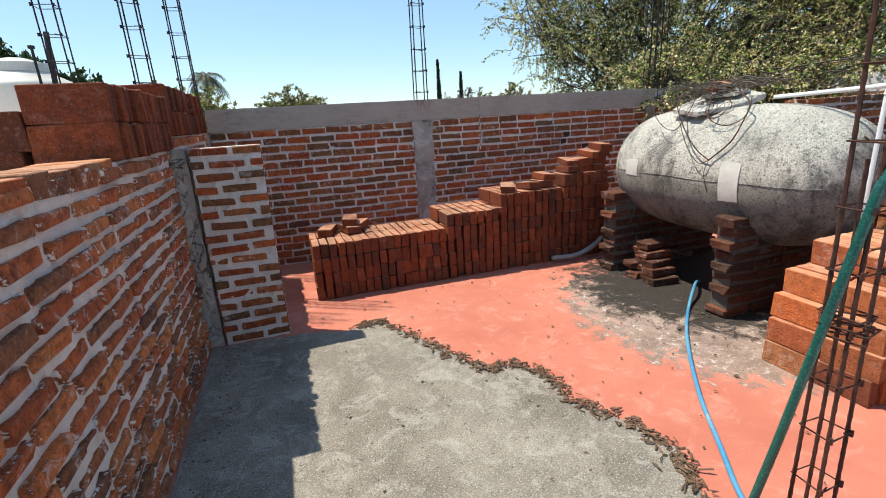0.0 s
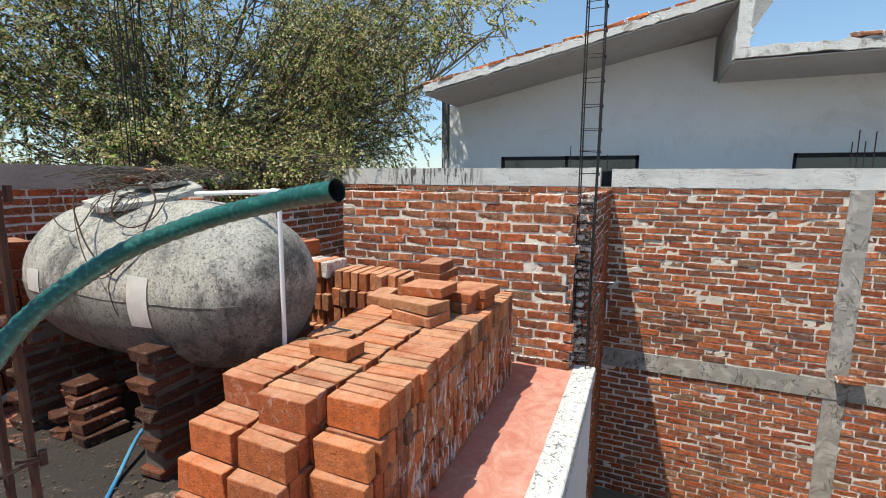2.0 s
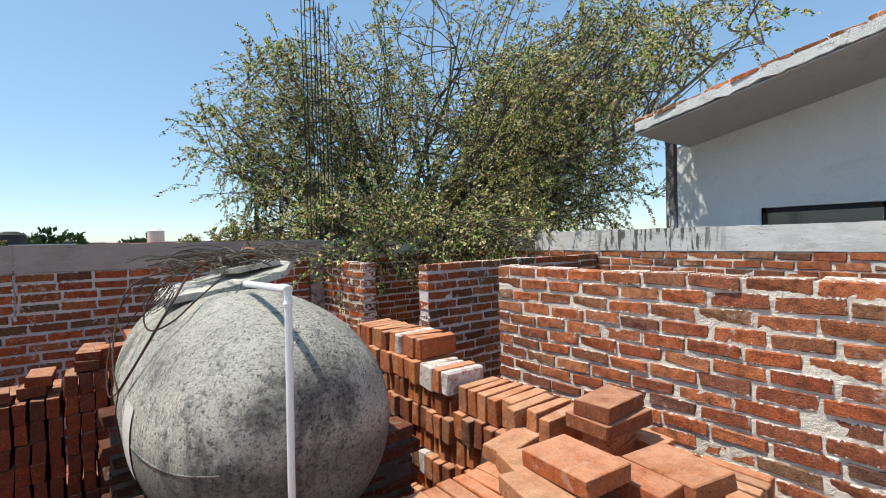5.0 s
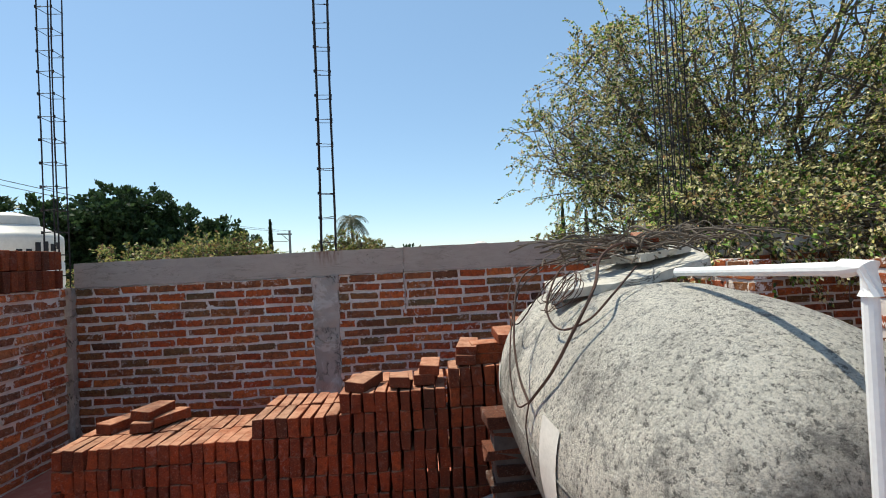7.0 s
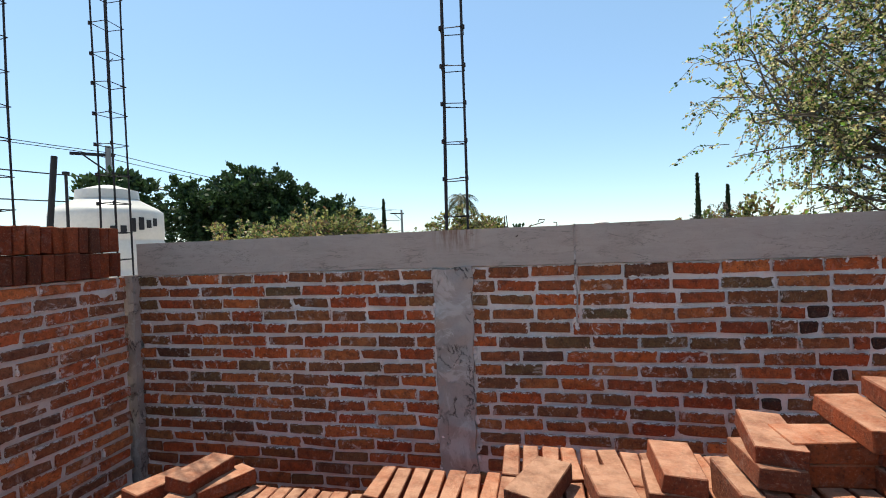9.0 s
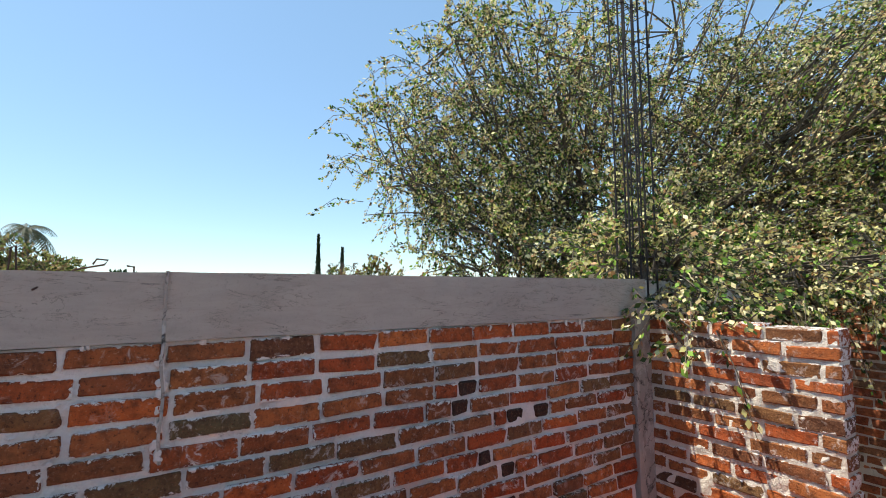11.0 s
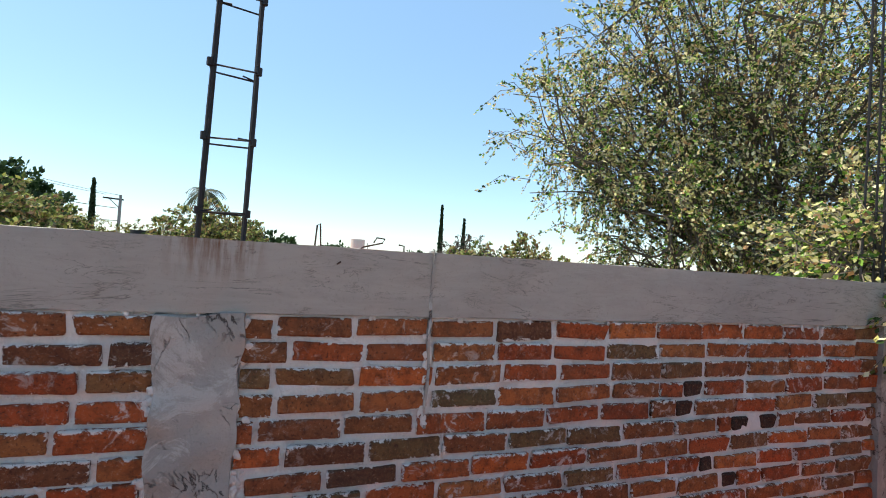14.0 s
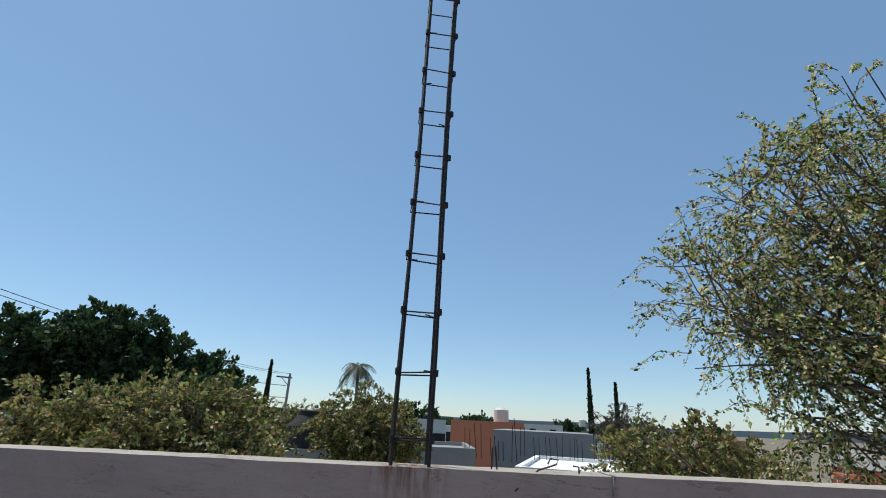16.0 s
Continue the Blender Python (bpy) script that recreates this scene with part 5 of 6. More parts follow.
for y0, y1 in WIN:
    w = empty("window", (0, (y0 + y1) / 2, WZ0))
    w.parent = house
    half = (y1 - y0) / 2
    bm = bmesh.new()
    for a, c in ((-half, -half + 0.05), (-0.025, 0.025), (half - 0.05, half)):
        box(bm, 0.03, 0.09, a, c, 0, WZ1 - WZ0)
    box(bm, 0.03, 0.09, -half, half, WZ1 - WZ0 - 0.06, WZ1 - WZ0 - 0.005)
    box(bm, 0.03, 0.09, -half, half, 0, 0.05)
    part("frame", bm, M_STEEL, w, "dark metal window frame")
    g = nodes_of("window_glass", 0.05, 0.0, 0.8)
    g[2].inputs["Base Color"].default_value = (0.02, 0.025, 0.03, 1)
    for s in (-1, 1):
        bm = bmesh.new()
        box(bm, 0.05, 0.06, min(s * half, 0) + 0.03, max(s * half, 0) - 0.03, 0.03, WZ1 - WZ0 - 0.04)
        part("pane", bm, g[0], w)
# thin bricks along the slope of the roof
TILE = shapes_for("roof_brick", 0.25, 0.13, 0.058, M_SMEAR, 8, bev=0.005, wob=0.006)
rows = []
for i in range(17):
    y = 3.05 - 0.252 * i
    if y > -0.4:
        z = 2.94 + (3.15 - y) * 0.1977
        rows.append(Matrix.Translation((EAVE - HX + 0.07, y, z + 0.012)) @ Euler((0, 0, radians(90))).to_matrix().to_4x4() @ Euler((0, radians(11.2) , 0)).to_matrix().to_4x4() @ Matrix.Diagonal((0.95, 1, 0.8, 1)))
for i in range(9):
    rows.append(Matrix.Translation((EAVE - HX + 0.07, -1.95 - 0.252 * i, 3.07 + 0.018)) @ Euler((0, 0, radians(90))).to_matrix().to_4x4() @ Matrix.Diagonal((1, 1, 0.8, 1)))
rng = np.random.default_rng(71)
rows = [Matrix.Translation((rng.normal(0, 0.012), 0, rng.normal(0, 0.006))) @ m @ Euler((rng.normal(0, 0.05), rng.normal(0, 0.03), rng.normal(0, 0.07))).to_matrix().to_4x4() @ Matrix.Diagonal((rng.uniform(1.0, 1.1), 1, rng.uniform(0.9, 1.25), 1)) for m in rows]
LATE.append((house, TILE, rows, None, M_LAID_J))
post = empty("corner_post", (8.8, 3.2, 0), "white painted post under the eave", "post")
bm = bmesh.new()
box(bm, -0.05, 0.05, -0.05, 0.05, GROUND, 2.86)
part("post_shaft", bm, M_BEAM_E, post)

# ---------------------------------------------------------------- the tree behind the corner
def leaf_cloud(points, dirs, size, rng, aspect=0.62, droop=0.3):
    """Arrays of small pointed leaves (a rhomb each) at the points."""
    n = len(points)
    d = dirs + rng.normal(0, 0.55, (n, 3))
    d[:, 2] -= droop
    d /= np.linalg.norm(d, axis=1)[:, None]
    s = rng.normal(0, 1, (n, 3))
    s -= (s * d).sum(1)[:, None] * d
    s /= np.linalg.norm(s, axis=1)[:, None]
    L = (size * rng.uniform(0.6, 1.4, n))[:, None]
    p0 = points
    p2 = points + d * L
    mid = points + d * L * 0.5
    V = np.stack([p0, mid + s * L * aspect / 2, p2, mid - s * L * aspect / 2], 1).reshape(-1, 3)
    return V


def quads_mesh(name, V, material):
    n = len(V) // 4
    me = bpy.data.meshes.new(name)
    me.vertices.add(4 * n)
    me.vertices.foreach_set("co", V.astype(np.float32).ravel())
    me.loops.add(4 * n)
    me.loops.foreach_set("vertex_index", np.arange(4 * n, dtype=np.int32))
    me.polygons.add(n)
    me.polygons.foreach_set("loop_start", np.arange(0, 4 * n, 4, dtype=np.int32))
    me.update(calc_edges=True)
    me.materials.append(material)
    return me


def branchy(name, base, fork, blobs, label, seed, limbs, shoots, twigs, leaves, size, leaf_mat, trunk_r=0.22, twig_len=0.6, category="tree", droop=0.3, keep=None):
    """A tree: trunk, limbs to the middles of the blobs (centre, radii), shoots and twigs that fill them, leaves along the twigs."""
    rng = np.random.default_rng(seed)
    w = empty(name, base, label, category)
    B = Vector(base)
    bm = bmesh.new()
    tube(bm, [(0, 0, 0), (Vector(fork) - B) * 0.5 + Vector((0.1, -0.05, 0)), Vector(fork) - B], 0, 10, [trunk_r * 1.25, trunk_r, trunk_r * 0.8])
    part("trunk", bm, M_BARK, w, smooth=True)
    limb_bm = bmesh.new()
    P, D = [], []
    total = sum(b[2] for b in blobs)
    for c, r, weight in blobs:
        c, r = Vector(c), Vector(r)
        for i in range(max(1, int(limbs * weight / total))):
            end = c + Vector(rng.normal(0, 0.35, 3)) * r
            f = Vector(fork)
            line = curve_pts([f, f.lerp(end, 0.35) + Vector((rng.normal(0, 0.15), rng.normal(0, 0.15), 0.10 * (end - f).length)), f.lerp(end, 0.7) + Vector(rng.normal(0, 0.2, 3)), end], 4)
            tube(limb_bm, [p - B for p in line], 0, 6, list(np.linspace(trunk_r * 0.34, 0.012, len(line))), caps=False)
            for j in range(max(1, int(shoots * weight / total / max(1, int(limbs * weight / total))))):
                s0 = line[int(rng.integers(len(line) // 3, len(line)))]
                v = Vector(rng.normal(0, 1, 3)).normalized() * rng.uniform(0.55, 1.0) ** 0.5
                s1 = c + Vector((v.x * r.x, v.y * r.y, v.z * r.z))
                sl = curve_pts([s0, s0.lerp(s1, 0.35) + Vector(rng.normal(0, 0.13, 3)), s0.lerp(s1, 0.7) + Vector(rng.normal(0, 0.13, 3)) + Vector((0, 0, 0.08)), s1], 3)
                tube(limb_bm, [p - B for p in sl], 0, 4, list(np.linspace(0.016, 0.005, len(sl))), caps=False)
                for k in range(twigs):
                    t0 = sl[int(rng.integers(len(sl) // 3, len(sl)))] + Vector(rng.normal(0, 0.06, 3))
                    out = (t0 - c)
                    out = Vector((out.x / r.x, out.y / r.y, out.z / r.z)) * 0.7 + Vector(rng.normal(0, 0.6, 3))
                    out.z += 0.15
                    out.normalize()
                    ln = twig_len * rng.uniform(0.5, 1.4)
                    t1 = t0 + out * ln * 0.55
                    t2 = t1 + (out * 0.45 + Vector((0, 0, -0.35))) * ln
                    if keep and not (keep(t0) and keep(t2)):
                        continue
                    tube(limb_bm, [p - B for p in (t0, t1, t2)], 0, 3, [0.005, 0.0035, 0.002], caps=False)
                    s = rng.uniform(0.1, 1, leaves)
                    a0, a1, a2 = np.array(t0 - B), np.array(t1 - B), np.array(t2 - B)
                    pts = ((1 - s) ** 2)[:, None] * a0 + (2 * s * (1 - s))[:, None] * a1 + (s ** 2)[:, None] * a2
                    P.append(pts + rng.normal(0, size * 0.35, pts.shape))
                    D.append(np.tile(np.array(out), (leaves, 1)))
    part("limb", limb_bm, M_BARK, w, kind="stuff")
    V = leaf_cloud(np.concatenate(P), np.concatenate(D), size, rng, droop=droop)
    ob = new("crown", quads_mesh("crown", V, leaf_mat))
    ob.parent = w
    tagged(ob, kind="stuff")
    return w


def not_house(p):
    return not (p.x > 7.75 and p.y < 3.5 and p.z < 3.3 + max(0, 3.2 - p.y) * 0.2) and not (p.y < NY + 0.2 and p.x < 4.7)


branchy("big_tree", (8.6, 9.6, GROUND), (8.3, 8.6, 0.6),
        [((5.6, 8.0, 3.1), (1.5, 1.2, 1.0), 1.2), ((6.3, 7.7, 4.1), (1.6, 1.3, 0.95), 1.4), ((8.0, 7.4, 3.0), (1.8, 1.6, 1.5), 1.9), ((8.4, 7.0, 5.2), (1.8, 1.6, 1.3), 1.2),
         ((9.6, 6.4, 3.6), (1.6, 1.5, 1.9), 1.7), ((9.8, 5.6, 5.4), (1.8, 1.4, 1.2), 0.8), ((5.6, 7.5, 2.2), (1.1, 0.9, 0.6), 0.9), ((5.5, 8.0, 4.2), (1.0, 0.9, 0.7), 0.9), ((9.3, 4.0, 4.9), (1.0, 1.1, 0.5), 0.25), ((6.6, 7.4, 5.0), (1.5, 1.2, 0.55), 0.55), ((6.8, 6.7, 2.3), (1.8, 0.8, 0.6), 1.2), ((8.4, 5.8, 2.5), (1.5, 1.0, 0.9), 1.5),
         ((8.4, 4.4, 4.2), (0.9, 1.2, 0.7), 0.8), ((9.0, 3.5, 4.4), (0.9, 0.8, 0.5), 0.6), ((10.8, 7.2, 4.2), (1.4, 1.6, 1.8), 1.2), ((8.6, 4.5, 2.7), (0.8, 0.9, 1.0), 1.8), ((9.4, 4.6, 4.3), (1.1, 1.0, 1.0), 1.2), ((10.4, 5.2, 3.0), (1.3, 1.2, 1.6), 1.2), ((6.2, 5.85, 1.95), (1.3, 0.35, 0.25), 0.6), ((5.0, 8.2, 3.4), (0.7, 0.6, 0.7), 0.5), ((4.55, 8.1, 2.95), (0.75, 0.6, 0.75), 0.5), ((8.8, 2.75, 4.05), (0.7, 0.8, 0.30), 0.6)],
        "large airy tree with fine yellow-green leaves behind the walls", 7, 44, 700, 9, 44, 0.037, M_LEAF, keep=not_house, trunk_r=0.17, twig_len=0.5)
branchy("overhanging_branch", (5.9, 6.6, GROUND), (5.8, 6.2, 1.3), [((5.25, 5.5, 1.75), (0.45, 0.25, 0.22), 1.0), ((6.0, 5.35, 1.62), (0.6, 0.2, 0.22), 1.0), ((7.0, 5.2, 1.6), (0.7, 0.25, 0.25), 1.0), ((7.6, 4.6, 1.8), (0.25, 0.6, 0.2), 0.8), ((5.12, 5.12, 1.40), (0.16, 0.2, 0.30), 0.35)],
        "leafy branches hanging over the wall corner", 8, 10, 130, 6, 24, 0.040, M_LEAF, trunk_r=0.05, twig_len=0.35, droop=0.9, category="branches")

# ---------------------------------------------------------------- beyond the walls
EYE9, EYE16 = Vector((2.18, 2.61, 1.62)), Vector((1.76, 3.65, 1.86))


def far(az, dist, el=0.0, eye=EYE16):
    """A place that many degrees round from x and metres away, at a height seen under el degrees."""
    a = radians(az)
    return Vector((eye.x + dist * math.cos(a), eye.y + dist * math.sin(a), eye.z + dist * math.tan(radians(el))))


def bush(az, dist, el, r, seed, mat=None, size=0.058, name="bush", label="brownish green leafy bush beyond the wall"):
    top = far(az, dist, el)
    c = (top.x, top.y, top.z - r * 0.75)
    branchy(name, (top.x, top.y, GROUND), (top.x, top.y, top.z - r * 1.7), [(c, (r, r * 0.8, r * 0.75), 1.0), ((c[0] + r * 0.7, c[1], c[2] - r * 0.3), (r * 0.7, r * 0.6, r * 0.6), 0.6)],
            label, seed, 8, 90, 7, 34, size, mat or M_BUSH, trunk_r=0.06, twig_len=r * 0.35, category="bush")


for i, (az, dist, el, r) in enumerate(((127, 8.5, 1.0, 0.9), (122, 8.0, 2.2, 1.1), (117, 7.6, 2.8, 1.1), (113.5, 8.2, 2.0, 0.85), (111.5, 10.0, 1.6, 0.6), (104, 18.5, 0.8, 1.0), (109, 17.5, 1.2, 1.0), (98.3, 9.5, 2.2, 0.75), (95.5, 10.5, 1.8, 0.7), (65, 8.5, 0.6, 1.0), (61, 7.5, 1.0, 1.1))):
    bush(az, dist, el, r, 50 + i)
bush(68, 22, 2.4, 1.3, 70, M_BARK, 0.06, "dry_shrub", "bare grey shrub beyond the roofs")

# a broad dark evergreen
c = [far(130.5, 22, 3.4), far(124.5, 22, 5.4), far(119, 22, 4.0), far(114, 22, 1.4)]
branchy("dark_tree", tuple(far(122, 22).xy) + (GROUND,), tuple(far(122, 22, 0).xy) + (1.2,), [(tuple(c[0]), (1.7, 1.6, 1.4), 1.2), (tuple(c[1]), (1.9, 1.8, 1.6), 1.6), (tuple(c[2]), (1.6, 1.6, 1.3), 1.2), (tuple(c[3]), (1.4, 1.4, 1.2), 1),
        (tuple(far(122, 22, 0.5)), (4.0, 2.0, 1.6), 2.2)], "broad dark evergreen tree above the roofs", 71, 14, 300, 8, 40, 0.18, M_LEAF_DARK, trunk_r=0.3, twig_len=0.7, droop=-0.3)
branchy("dark_tree", tuple(far(137, 19).xy) + (GROUND,), tuple(far(137, 19, 0).xy) + (1.2,), [(tuple(far(138, 19, 5.2)), (1.0, 1.0, 0.9), 1)], "small green tree behind the plastic tank", 72, 4, 40, 6, 18, 0.22, M_LEAF_DARK, trunk_r=0.15,
        twig_len=0.5, droop=-0.3)


def palm(at, crown, seed, label, n=26):
    rng = np.random.default_rng(seed)
    w = empty("palm_tree", (at.x, at.y, GROUND), label, "palm tree")
    h = at.z - crown * 0.55 - GROUND
    bm = bmesh.new()
    tube(bm, [(0, 0, 0), (0.15, 0, h * 0.5), (0, 0, h)], 0, 8, [0.24, 0.18, 0.16])
    part("trunk", bm, M_BARK, w)
    for i in range(n):
        a = i * 2.4 + rng.uniform(-0.2, 0.2)
        rise = rng.uniform(-0.25, 0.9)
        bm = bmesh.new()
        pts = [Vector((math.cos(a) * t * crown * (1 - 0.15 * t), math.sin(a) * t * crown * (1 - 0.15 * t), h + crown * (rise * t - 0.85 * t * t))) for t in np.linspace(0, 1, 9)]
        tube(bm, pts, 0, 4, list(np.linspace(0.03, 0.008, 9)), caps=False)
        side = Vector((-math.sin(a), math.cos(a), 0))
        for j in range(1, 9):
            for k in (0.0, 0.5):
                p = pts[j - 1].lerp(pts[j], k)
                ln = crown * 0.26 * (1 - 0.5 * abs(j / 8 - 0.4))
                for s in (-1, 1):
                    q = p + side * s * ln + (pts[j] - pts[j - 1]) * 0.5 + Vector((0, 0, -ln * 0.5))
                    d = (pts[j] - pts[j - 1]) * 0.16
                    bm.faces.new([bm.verts.new(x) for x in (p - d, p + d, q)])
        part("frond", bm, M_LEAF_PALM, w)


palm(far(98.7, 52, 7.0), 2.4, 81, "tall palm tree rising over the far bushes")
palm(far(92.7, 80, 1.8), 2.6, 82, "short palm tree among far roofs", 18)


def cypress(at, r, seed):
    rng = np.random.default_rng(seed)
    w = empty("cypress", (at.x, at.y, GROUND), "slim dark cypress in the distance", "cypress", "far cypresses")
    H = at.z - GROUND
    bm = bmesh.new()
    tube(bm, [(0, 0, 0), (0, 0, H * 0.9)], 0, 6, [0.12, 0.03])
    part("trunk", bm, M_BARK, w)
    n = 5200
    t = rng.uniform(0.06, 1, n)
    rad = r * 1.15 * (1 - t) ** 0.75 * np.minimum(1, t * 4) * rng.uniform(0.45, 1.0, n) + 0.015
    a = rng.uniform(0, math.tau, n)
    P = np.stack([rad * np.cos(a), rad * np.sin(a), t * H], 1)
    V = leaf_cloud(P, np.tile(np.array([0, 0, 1.0]), (n, 1)), 0.24, rng, 0.5, -0.9)
    ob = new("foliage", quads_mesh("foliage", V, M_CYPRESS))
    ob.parent = w
    tagged(ob, kind="stuff")


cypress(far(71.6, 50, 6.2), 0.36, 83)
cypress(far(68.8, 50, 4.7), 0.34, 84)
cypress(far(108.5, 50, 5.4), 0.38, 85)


def block(name, az0, az1, dist, top, depth, material, label, windows=0, parapet=0.0, base=GROUND):
    a, c = far(az0, dist), far(az1, dist)
    d = c - a
    L = math.hypot(d.x, d.y)
    w = empty(name, (a.x, a.y, 0), label, "building")
    w.rotation_euler = (0, 0, math.atan2(d.y, d.x))
    bm = bmesh.new()
    box(bm, 0, L, 0, depth, base, top)
    part("wall", bm, material, w)
    if parapet:
        bm = bmesh.new()
        for q in ((-0.02, L + 0.02, -0.02, 0.13), (-0.02, L + 0.02, depth - 0.13, depth + 0.02)):
            box(bm, *q, top, top + parapet)
        for q in ((-0.02, 0.13, 0.13, depth - 0.13), (L - 0.13, L + 0.02, 0.13, depth - 0.13)):
            box(bm, *q, top, top + parapet)
        part("parapet", bm, material, w)
    for i in range(windows):
        x = L * (i + 0.5) / windows
        bm = bmesh.new()
        box(bm, x - 0.5, x + 0.5, -0.03, 0.05, top - 1.6, top - 0.5)
        part("window", bm, M_DARK, w)
    return w


# neighbour's roof to the west, with its plastic tank
bm = bmesh.new()
box(bm, -9, -0.93, 1.0, 9.5, GROUND, 1.18)
ob = part("neighbour_roof", bm, M_MORTAR, label="plain neighbouring house with a flat roof")
tagged(ob, category="building")
w = empty("plastic_water_tank", (-2.66, 7.09, 1.18), "cream plastic water tank with a dark printed stripe of bars", "water tank")
bm = bmesh.new()
prof = [(0.0, 0.0), (0.53, 0.0), (0.55, 0.03), (0.55, 0.28), (0.535, 0.30), (0.55, 0.32), (0.55, 0.60), (0.535, 0.62), (0.55, 0.64), (0.55, 0.90), (0.545, 0.945), (0.50, 0.985), (0.30, 1.10), (0.29, 1.12)]
rings = [[bm.verts.new((max(r, 0.001) * math.cos(k * math.tau / 48), max(r, 0.001) * math.sin(k * math.tau / 48), z)) for k in range(48)] for r, z in prof]
for r0, r1 in zip(rings, rings[1:]):
    for k in range(48):
        bm.faces.new((r0[k], r0[(k + 1) % 48], r1[(k + 1) % 48], r1[k]))
bm.faces.new(rings[-1])
part("body", bm, M_CREAM, w, smooth=True)
bm = bmesh.new()
tube(bm, [(0, 0, 1.10), (0, 0, 1.20)], 0, 40, [0.31, 0.30])
tube(bm, [(0, 0, 1.20), (0, 0, 1.26)], 0, 40, [0.29, 0.10])
part("lid", bm, M_CREAM, w)
for i, hgt in enumerate((0.13, 0.09, 0.11, 0.09, 0.15, 0.14, 0.09, 0.09)):
    a = radians(-58 + i * 9.5)
    bm = bmesh.new()
    box(bm, -0.028, 0.028, -0.004, 0.004, 0, hgt, Matrix.Translation((0.553 * math.cos(a), 0.553 * math.sin(a), 0.62 + 0.022 * i)) @ pose(0, 0, 0, 0, 0, math.degrees(a) + 90))
    part("printed_bar", bm, M_STEEL, w)
for az, el, d, r, lean in ((141.2, 9.7, 5.2, 0.024, 0.25), (140.4, 8.0, 5.6, 0.013, 0.0)):
    p = far(az, d, el, EYE9)
    w = empty("roof_pole", (p.x, p.y, 1.18), "thin dark steel pole on the neighbouring roof", "pole")
    bm = bmesh.new()
    tube(bm, [(-lean * 0.3, -lean * 0.3, 0), (0, 0, p.z - 1.18)], r, 10)
    part("shaft", bm, M_STEEL, w)
    if not lean:
        bm = bmesh.new()
        tube(bm, [(0, 0, p.z - 1.18), (0, 0, p.z - 1.15)], 0.03, 10)
        part("cap", bm, M_STEEL, w)

# power poles and wires
tops = []
for az, d, el, h in ((137.0, 30, 11.0, 0.28), (106.4, 60, 4.4, 0.2)):
    p = far(az, d, el, EYE9)
    tops.append(p)
    w = empty("power_pole", (p.x, p.y, GROUND), "concrete power pole with a cross-arm", "power pole")
    bm = bmesh.new()
    tube(bm, [(0, 0, 0), (0, 0, p.z - GROUND)], 0, 10, [0.2, 0.13])
    part("shaft", bm, M_GREYWALL, w)
    bm = bmesh.new()
    box(bm, -1.6, 0.3, -0.06, 0.06, p.z - GROUND - 0.55, p.z - GROUND - 0.40, pose(0, 0, 0, 0, 0, 42))
    tube(bm, [(-0.8, -0.75, p.z - GROUND - 0.5), (0, 0, p.z - GROUND - 1.4)], 0.04, 5)
    part("cross_arm", bm, M_STEEL, w)
for k, (dz, off) in enumerate(((-0.35, 0.0), (-0.35, 1.3), (-1.7, 0.3), (-3.0, 0.1))):
    a, c = tops[0] + Vector((-off * 0.7, -off * 0.6, dz)), tops[1] + Vector((-off, 0, dz + 0.3))
    e = a + (a - c) * 0.9
    for p, q in ((e, a), (a, c)):
        bm = bmesh.new()
        pts = [p.lerp(q, t) - Vector((0, 0, 2.2 * t * (1 - t))) for t in np.linspace(0, 1, 14)]
        tube(bm, pts, 0.018 if k < 2 else 0.03, 4, caps=False)
        ob = part("power_wire", bm, M_STEEL, label="dark sagging power wire between the poles")
        tagged(ob, category="wire", group="wires over the street")

# roofs to the north
block("white_roof_house", 80, 64, 12.5, 0.80, 5.0, M_WHITE, "unfinished house with a white flat roof and bar ends", 0, 0.10)
block("block_wall_house", 82.5, 71.3, 20, 1.62, 5, M_GREYWALL, "low grey block-built house", 0)
block("block_wall_house", 96, 84.5, 15, 1.0, 4, M_GREYWALL, "dark grey unfinished block house", 0, 0.12)
block("cream_house", 95, 88, 25, 1.75, 6, M_WHITEWALL, "cream house with dark windows", 3, 0.15)
block("orange_house", 87.4, 79.0, 36, 1.85, 8, M_ORANGE, "orange painted flat-roofed house nearby", 0, 0.12)
rng = np.random.default_rng(17)
for i in range(34):
    az = rng.uniform(58, 140)
    d = rng.uniform(60, 190)
    wide = rng.uniform(4, 10) / d * 57
    block("far_house", az + wide / 2, az - wide / 2, d, rng.uniform(-0.5, 2.4), 8, (M_WHITEWALL, M_GREYWALL, M_ORANGE, M_WHITEWALL, M_KERB)[i % 5], ("pale", "grey", "orange", "whitewashed", "tan")[i % 5] + " flat-roofed house in the distance", int(rng.integers(0, 4)), 0.2)
for i in range(26):
    az, d = rng.uniform(56, 142), rng.uniform(70, 180)
    p = far(az, d)
    branchy("far_tree", (p.x, p.y, GROUND), (p.x, p.y, 0), [((p.x, p.y, rng.uniform(0.5, 2.0)), (rng.uniform(2, 4.5), 2.5, 1.6), 1)], "small dark green tree among far roofs", 200 + i, 4, 30, 4, 12, 0.7, M_LEAF_DARK, trunk_r=0.2, twig_len=0.9, droop=-0.2)
for az, d, mat, z in ((81.6, 37, M_CREAM, 2.35), (93.3, 26, M_DARK, 1.9), (90.2, 70, M_DARK, 2.0), (72.6, 90, M_CREAM, 2.6)):
    p = far(az, d)
    bm = bmesh.new()
    tube(bm, [(p.x, p.y, z - 0.6), (p.x, p.y, z + 0.45), (p.x, p.y, z + 0.62)], 0, 20, [0.55, 0.55, 0.25])
    ob = part("roof_tank", bm, mat, label="small round water tank on a far roof")
    tagged(ob, category="water tank")
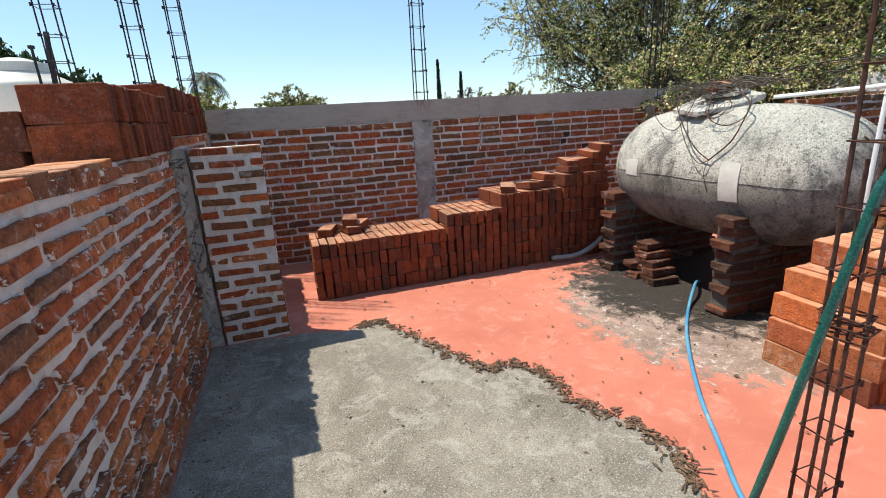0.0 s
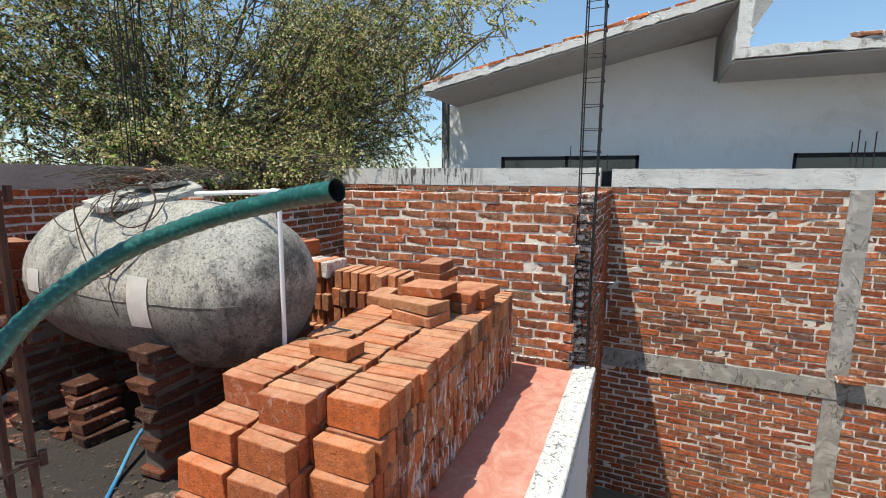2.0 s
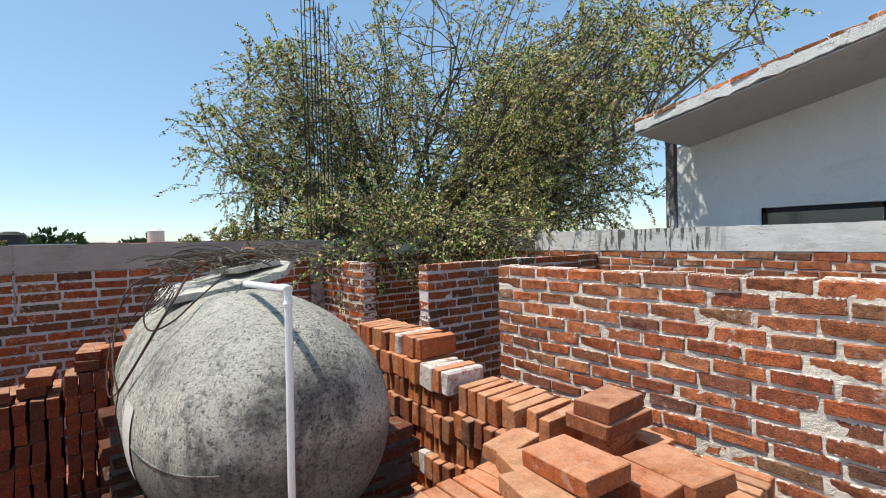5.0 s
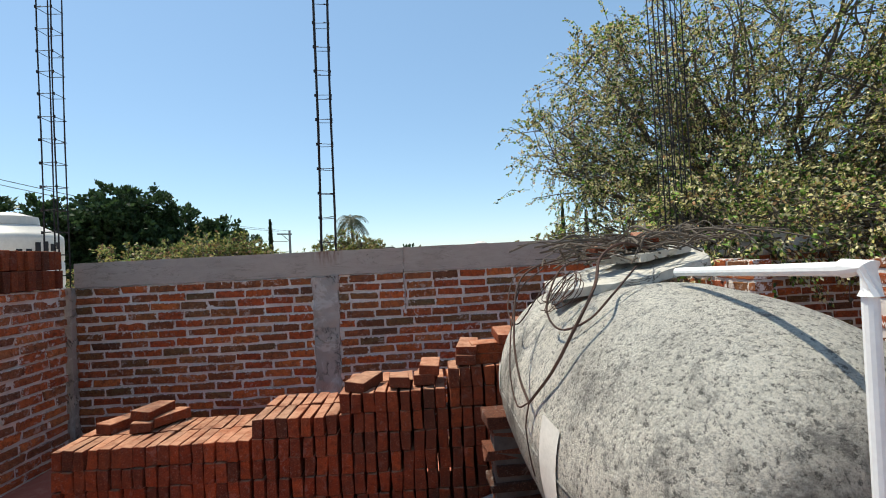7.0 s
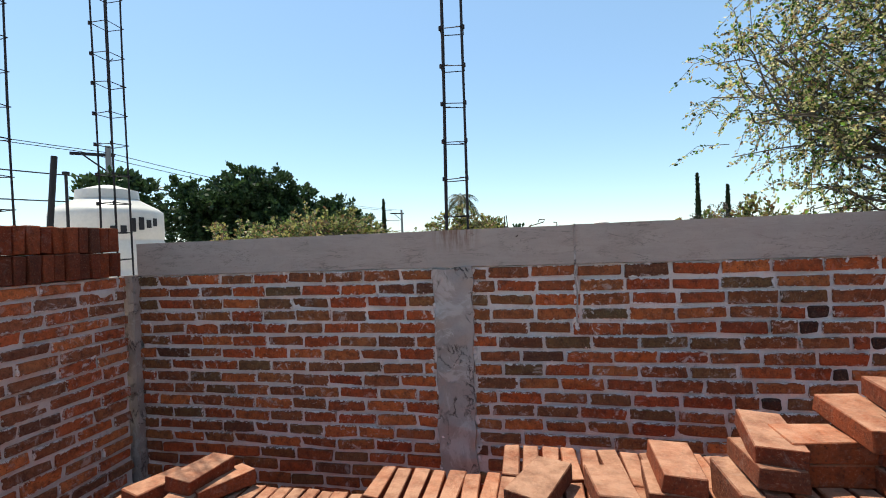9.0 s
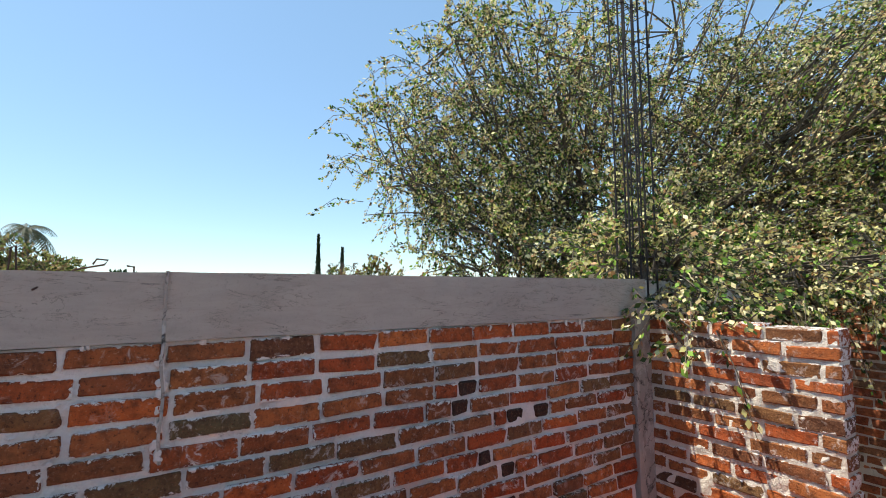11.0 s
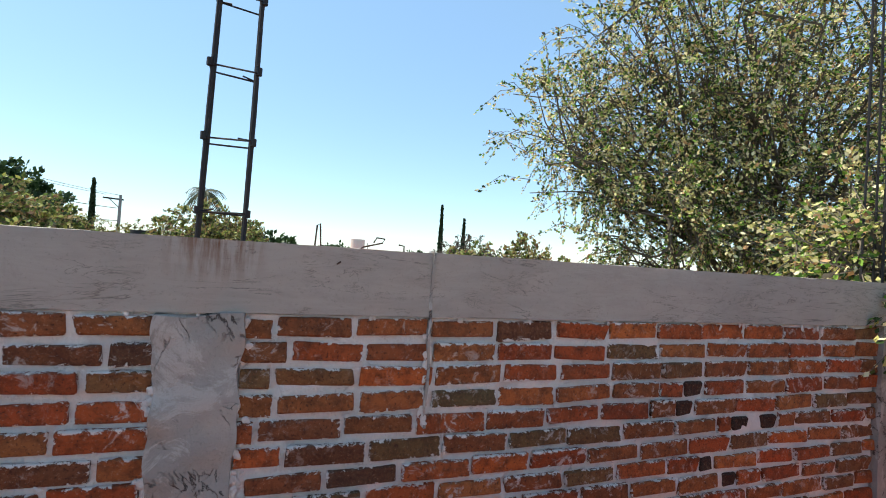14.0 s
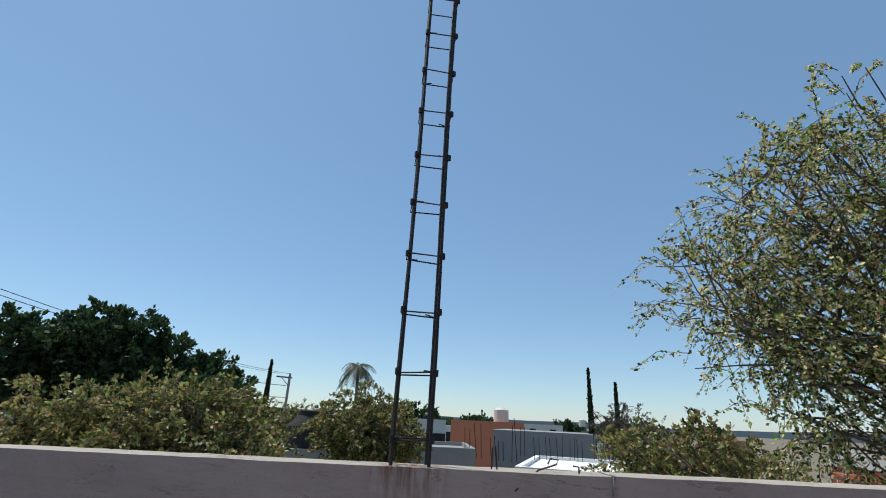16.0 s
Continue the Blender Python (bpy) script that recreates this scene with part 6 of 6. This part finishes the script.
# black tank close behind the bushes
p = far(103.6, 14.6)
w = empty("black_water_tank", (p.x, p.y, 0.98), "black plastic water tank with a stepped lid on a roof", "water tank")
bm = bmesh.new()
tube(bm, [(0, 0, 0), (0, 0, 0.55), (0, 0, 0.62)], 0, 28, [0.55, 0.55, 0.50])
tube(bm, [(0, 0, 0.62), (0, 0, 0.84)], 0, 28, [0.48, 0.30])
part("body", bm, M_DARK, w)
bm = bmesh.new()
tube(bm, [(0, 0, 0.84), (0, 0, 0.96)], 0, 24, [0.30, 0.29])
part("lid", bm, M_DARK, w)
block("tank_house", 107, 99.5, 13.9, 0.975, 3, M_GREYWALL, "plain low house carrying a black tank", 0)
# bar ends on the white roof
for i in range(16):
    az = 85.5 - i * 1.25 + rng.uniform(-0.3, 0.3)
    p = far(az, rng.uniform(13, 17))
    bm = bmesh.new()
    top = rng.uniform(1.35, 1.85)
    tube(bm, [(p.x, p.y, 0.9), (p.x + rng.normal(0, 0.03), p.y, top)], 0.012, 4)
    tube(bm, [(p.x + 0.14, p.y, 0.9), (p.x + 0.14 + rng.normal(0, 0.03), p.y, top + rng.normal(0, 0.08))], 0.012, 4)
    ob = part("bar_end", bm, M_STEEL, label="pair of thin bar ends on the white roof")
    tagged(ob, category="rebar", group="bar ends on the white roof")
# hills at the skyline
bm = bmesh.new()
prev = None
for i in range(91):
    az = radians(-20 + i * 2.4)
    h = 14 + 9 * noise.noise(Vector((i * 0.16, 3, 0))) + 4 * noise.noise(Vector((i * 0.6, 9, 0)))
    lo, hi = bm.verts.new((1500 * math.cos(az), 1500 * math.sin(az), -20)), bm.verts.new((1500 * math.cos(az), 1500 * math.sin(az), h))
    if prev:
        bm.faces.new((prev[0], lo, hi, prev[1]))
    prev = (lo, hi)
part("backdrop", bm, M_HAZED_HILL, kind="structure", label="low hills at the skyline, tinted blue for haze")

# ---------------------------------------------------------------- litter on the terrace
rng = np.random.default_rng(61)
EDGE_LINE = [(0.45, 3.33), (0.63, 3.38), (0.81, 3.01), (0.98, 2.60), (1.11, 2.36), (1.26, 2.39), (1.38, 2.19), (1.37, 1.9), (1.53, 1.63), (1.57, 1.4), (1.47, 1.18)]
bm = bmesh.new()
for i in range(640):
    k = rng.integers(len(EDGE_LINE) - 1)
    t = rng.uniform(0, 1)
    p = Vector((*EDGE_LINE[k], 0)).lerp(Vector((*EDGE_LINE[k + 1], 0)), t) + Vector((rng.normal(-0.01, 0.026), rng.normal(-0.01, 0.026), rng.uniform(0.006, 0.018)))
    d = Vector((rng.normal(0, 1), rng.normal(0, 1), rng.normal(0, 0.10))).normalized() * rng.uniform(0.006, 0.028)
    bend = Vector((rng.normal(0, 0.012), rng.normal(0, 0.012), rng.uniform(0, 0.012)))
    tube(bm, [p - d, p + bend, p + d], rng.uniform(0.002, 0.0065), 4)
part("dry_litter", bm, M_LITTER, kind="stuff", label="line of dry brown weeds and litter along the screed edge")
bm = bmesh.new()
for i in range(520):
    near = i % 3
    if near == 0:
        x, y = rng.normal(2.85, 0.32), rng.normal(2.75, 0.45)
    elif near == 1:
        x, y = rng.uniform(-0.5, 3.2), rng.uniform(0.6, 3.9)
    else:
        x, y = rng.normal(-0.45, 0.06), rng.uniform(0.4, 3.4)
    if x > 3.3 or (x > 2.55 and y < 1.9) or y > 4.0 or y < 0.6 or x < -0.56:
        continue
    r = rng.uniform(0.002, 0.0075)
    bmesh.ops.create_icosphere(bm, subdivisions=1, radius=r, matrix=Matrix.Translation((x, y, 0.008 + r * 0.4)) @ Matrix.Diagonal((rng.uniform(0.8, 1.8), 1, 0.6, 1)))
part("grit", bm, M_LITTER, kind="stuff", label="scattered crumbs of brick and mortar on the floor")
bm = bmesh.new()
for i in range(60):
    x, y = rng.uniform(-0.3, 3.2), rng.uniform(0.7, 3.9)
    if (x > 2.5 and y < 1.9) or x > 3.25:
        continue
    a = rng.uniform(0, math.tau)
    r = rng.uniform(0.01, 0.02)
    p = Vector((x, y, 0.011))
    u, v = Vector((math.cos(a), math.sin(a), 0.15)) * r, Vector((-math.sin(a), math.cos(a), 0.1)) * r * 0.5
    bm.faces.new([bm.verts.new(q) for q in (p - u, p - v, p + u, p + v + Vector((0, 0, r * 0.4)))])
part("dry_leaf", bm, M_LEAF_PALM, kind="stuff", label="a few small dry leaves on the floor")

# bar ends and a pipe at the open wall end
ob = new("starter_bar")
ob.location = (5.54, 0.435, 0.726)
tagged(ob, "thin pale rod sticking out of the toothed wall end", "rebar")
bm = bmesh.new()
tube(bm, [(0, 0, 0), (-0.04, -0.185, 0.010)], 0.004, 6)
part("rod", bm, M_PVC, ob)
pipe = empty("drain_pipe", (7.69, 0.419, 0.0), "short white plastic pipe on the weathered boundary wall", "pipe")
bm = bmesh.new()
tube(bm, [(0.01, 0.05, 0.039), (-0.03, 0.045, 0.039), (-0.03, 0, 0.039 - 0.01), (-0.03, 0, -0.215), (-0.03, 0.04, -0.215), (0.01, 0.05, -0.215)], 0.011, 8)
part("tube", bm, M_PVC, pipe)
ob = new("stuck_brick", mesh_of("stuck_brick", PIER[0][0] @ np.diag([1, 1, 1]), PIER[0][1], M_SUNNY))
ob.matrix_world = Matrix.Translation((7.64, -2.144, -0.585)) @ Euler((0, 0, radians(90))).to_matrix().to_4x4()
tagged(ob, "loose red brick sticking out of the boundary wall", "brick")

# ---------------------------------------------------------------- brickwork, laid last
for w, shapes, spots, test, joined in LATE:
    lay(w, shapes, spots, test, joined)
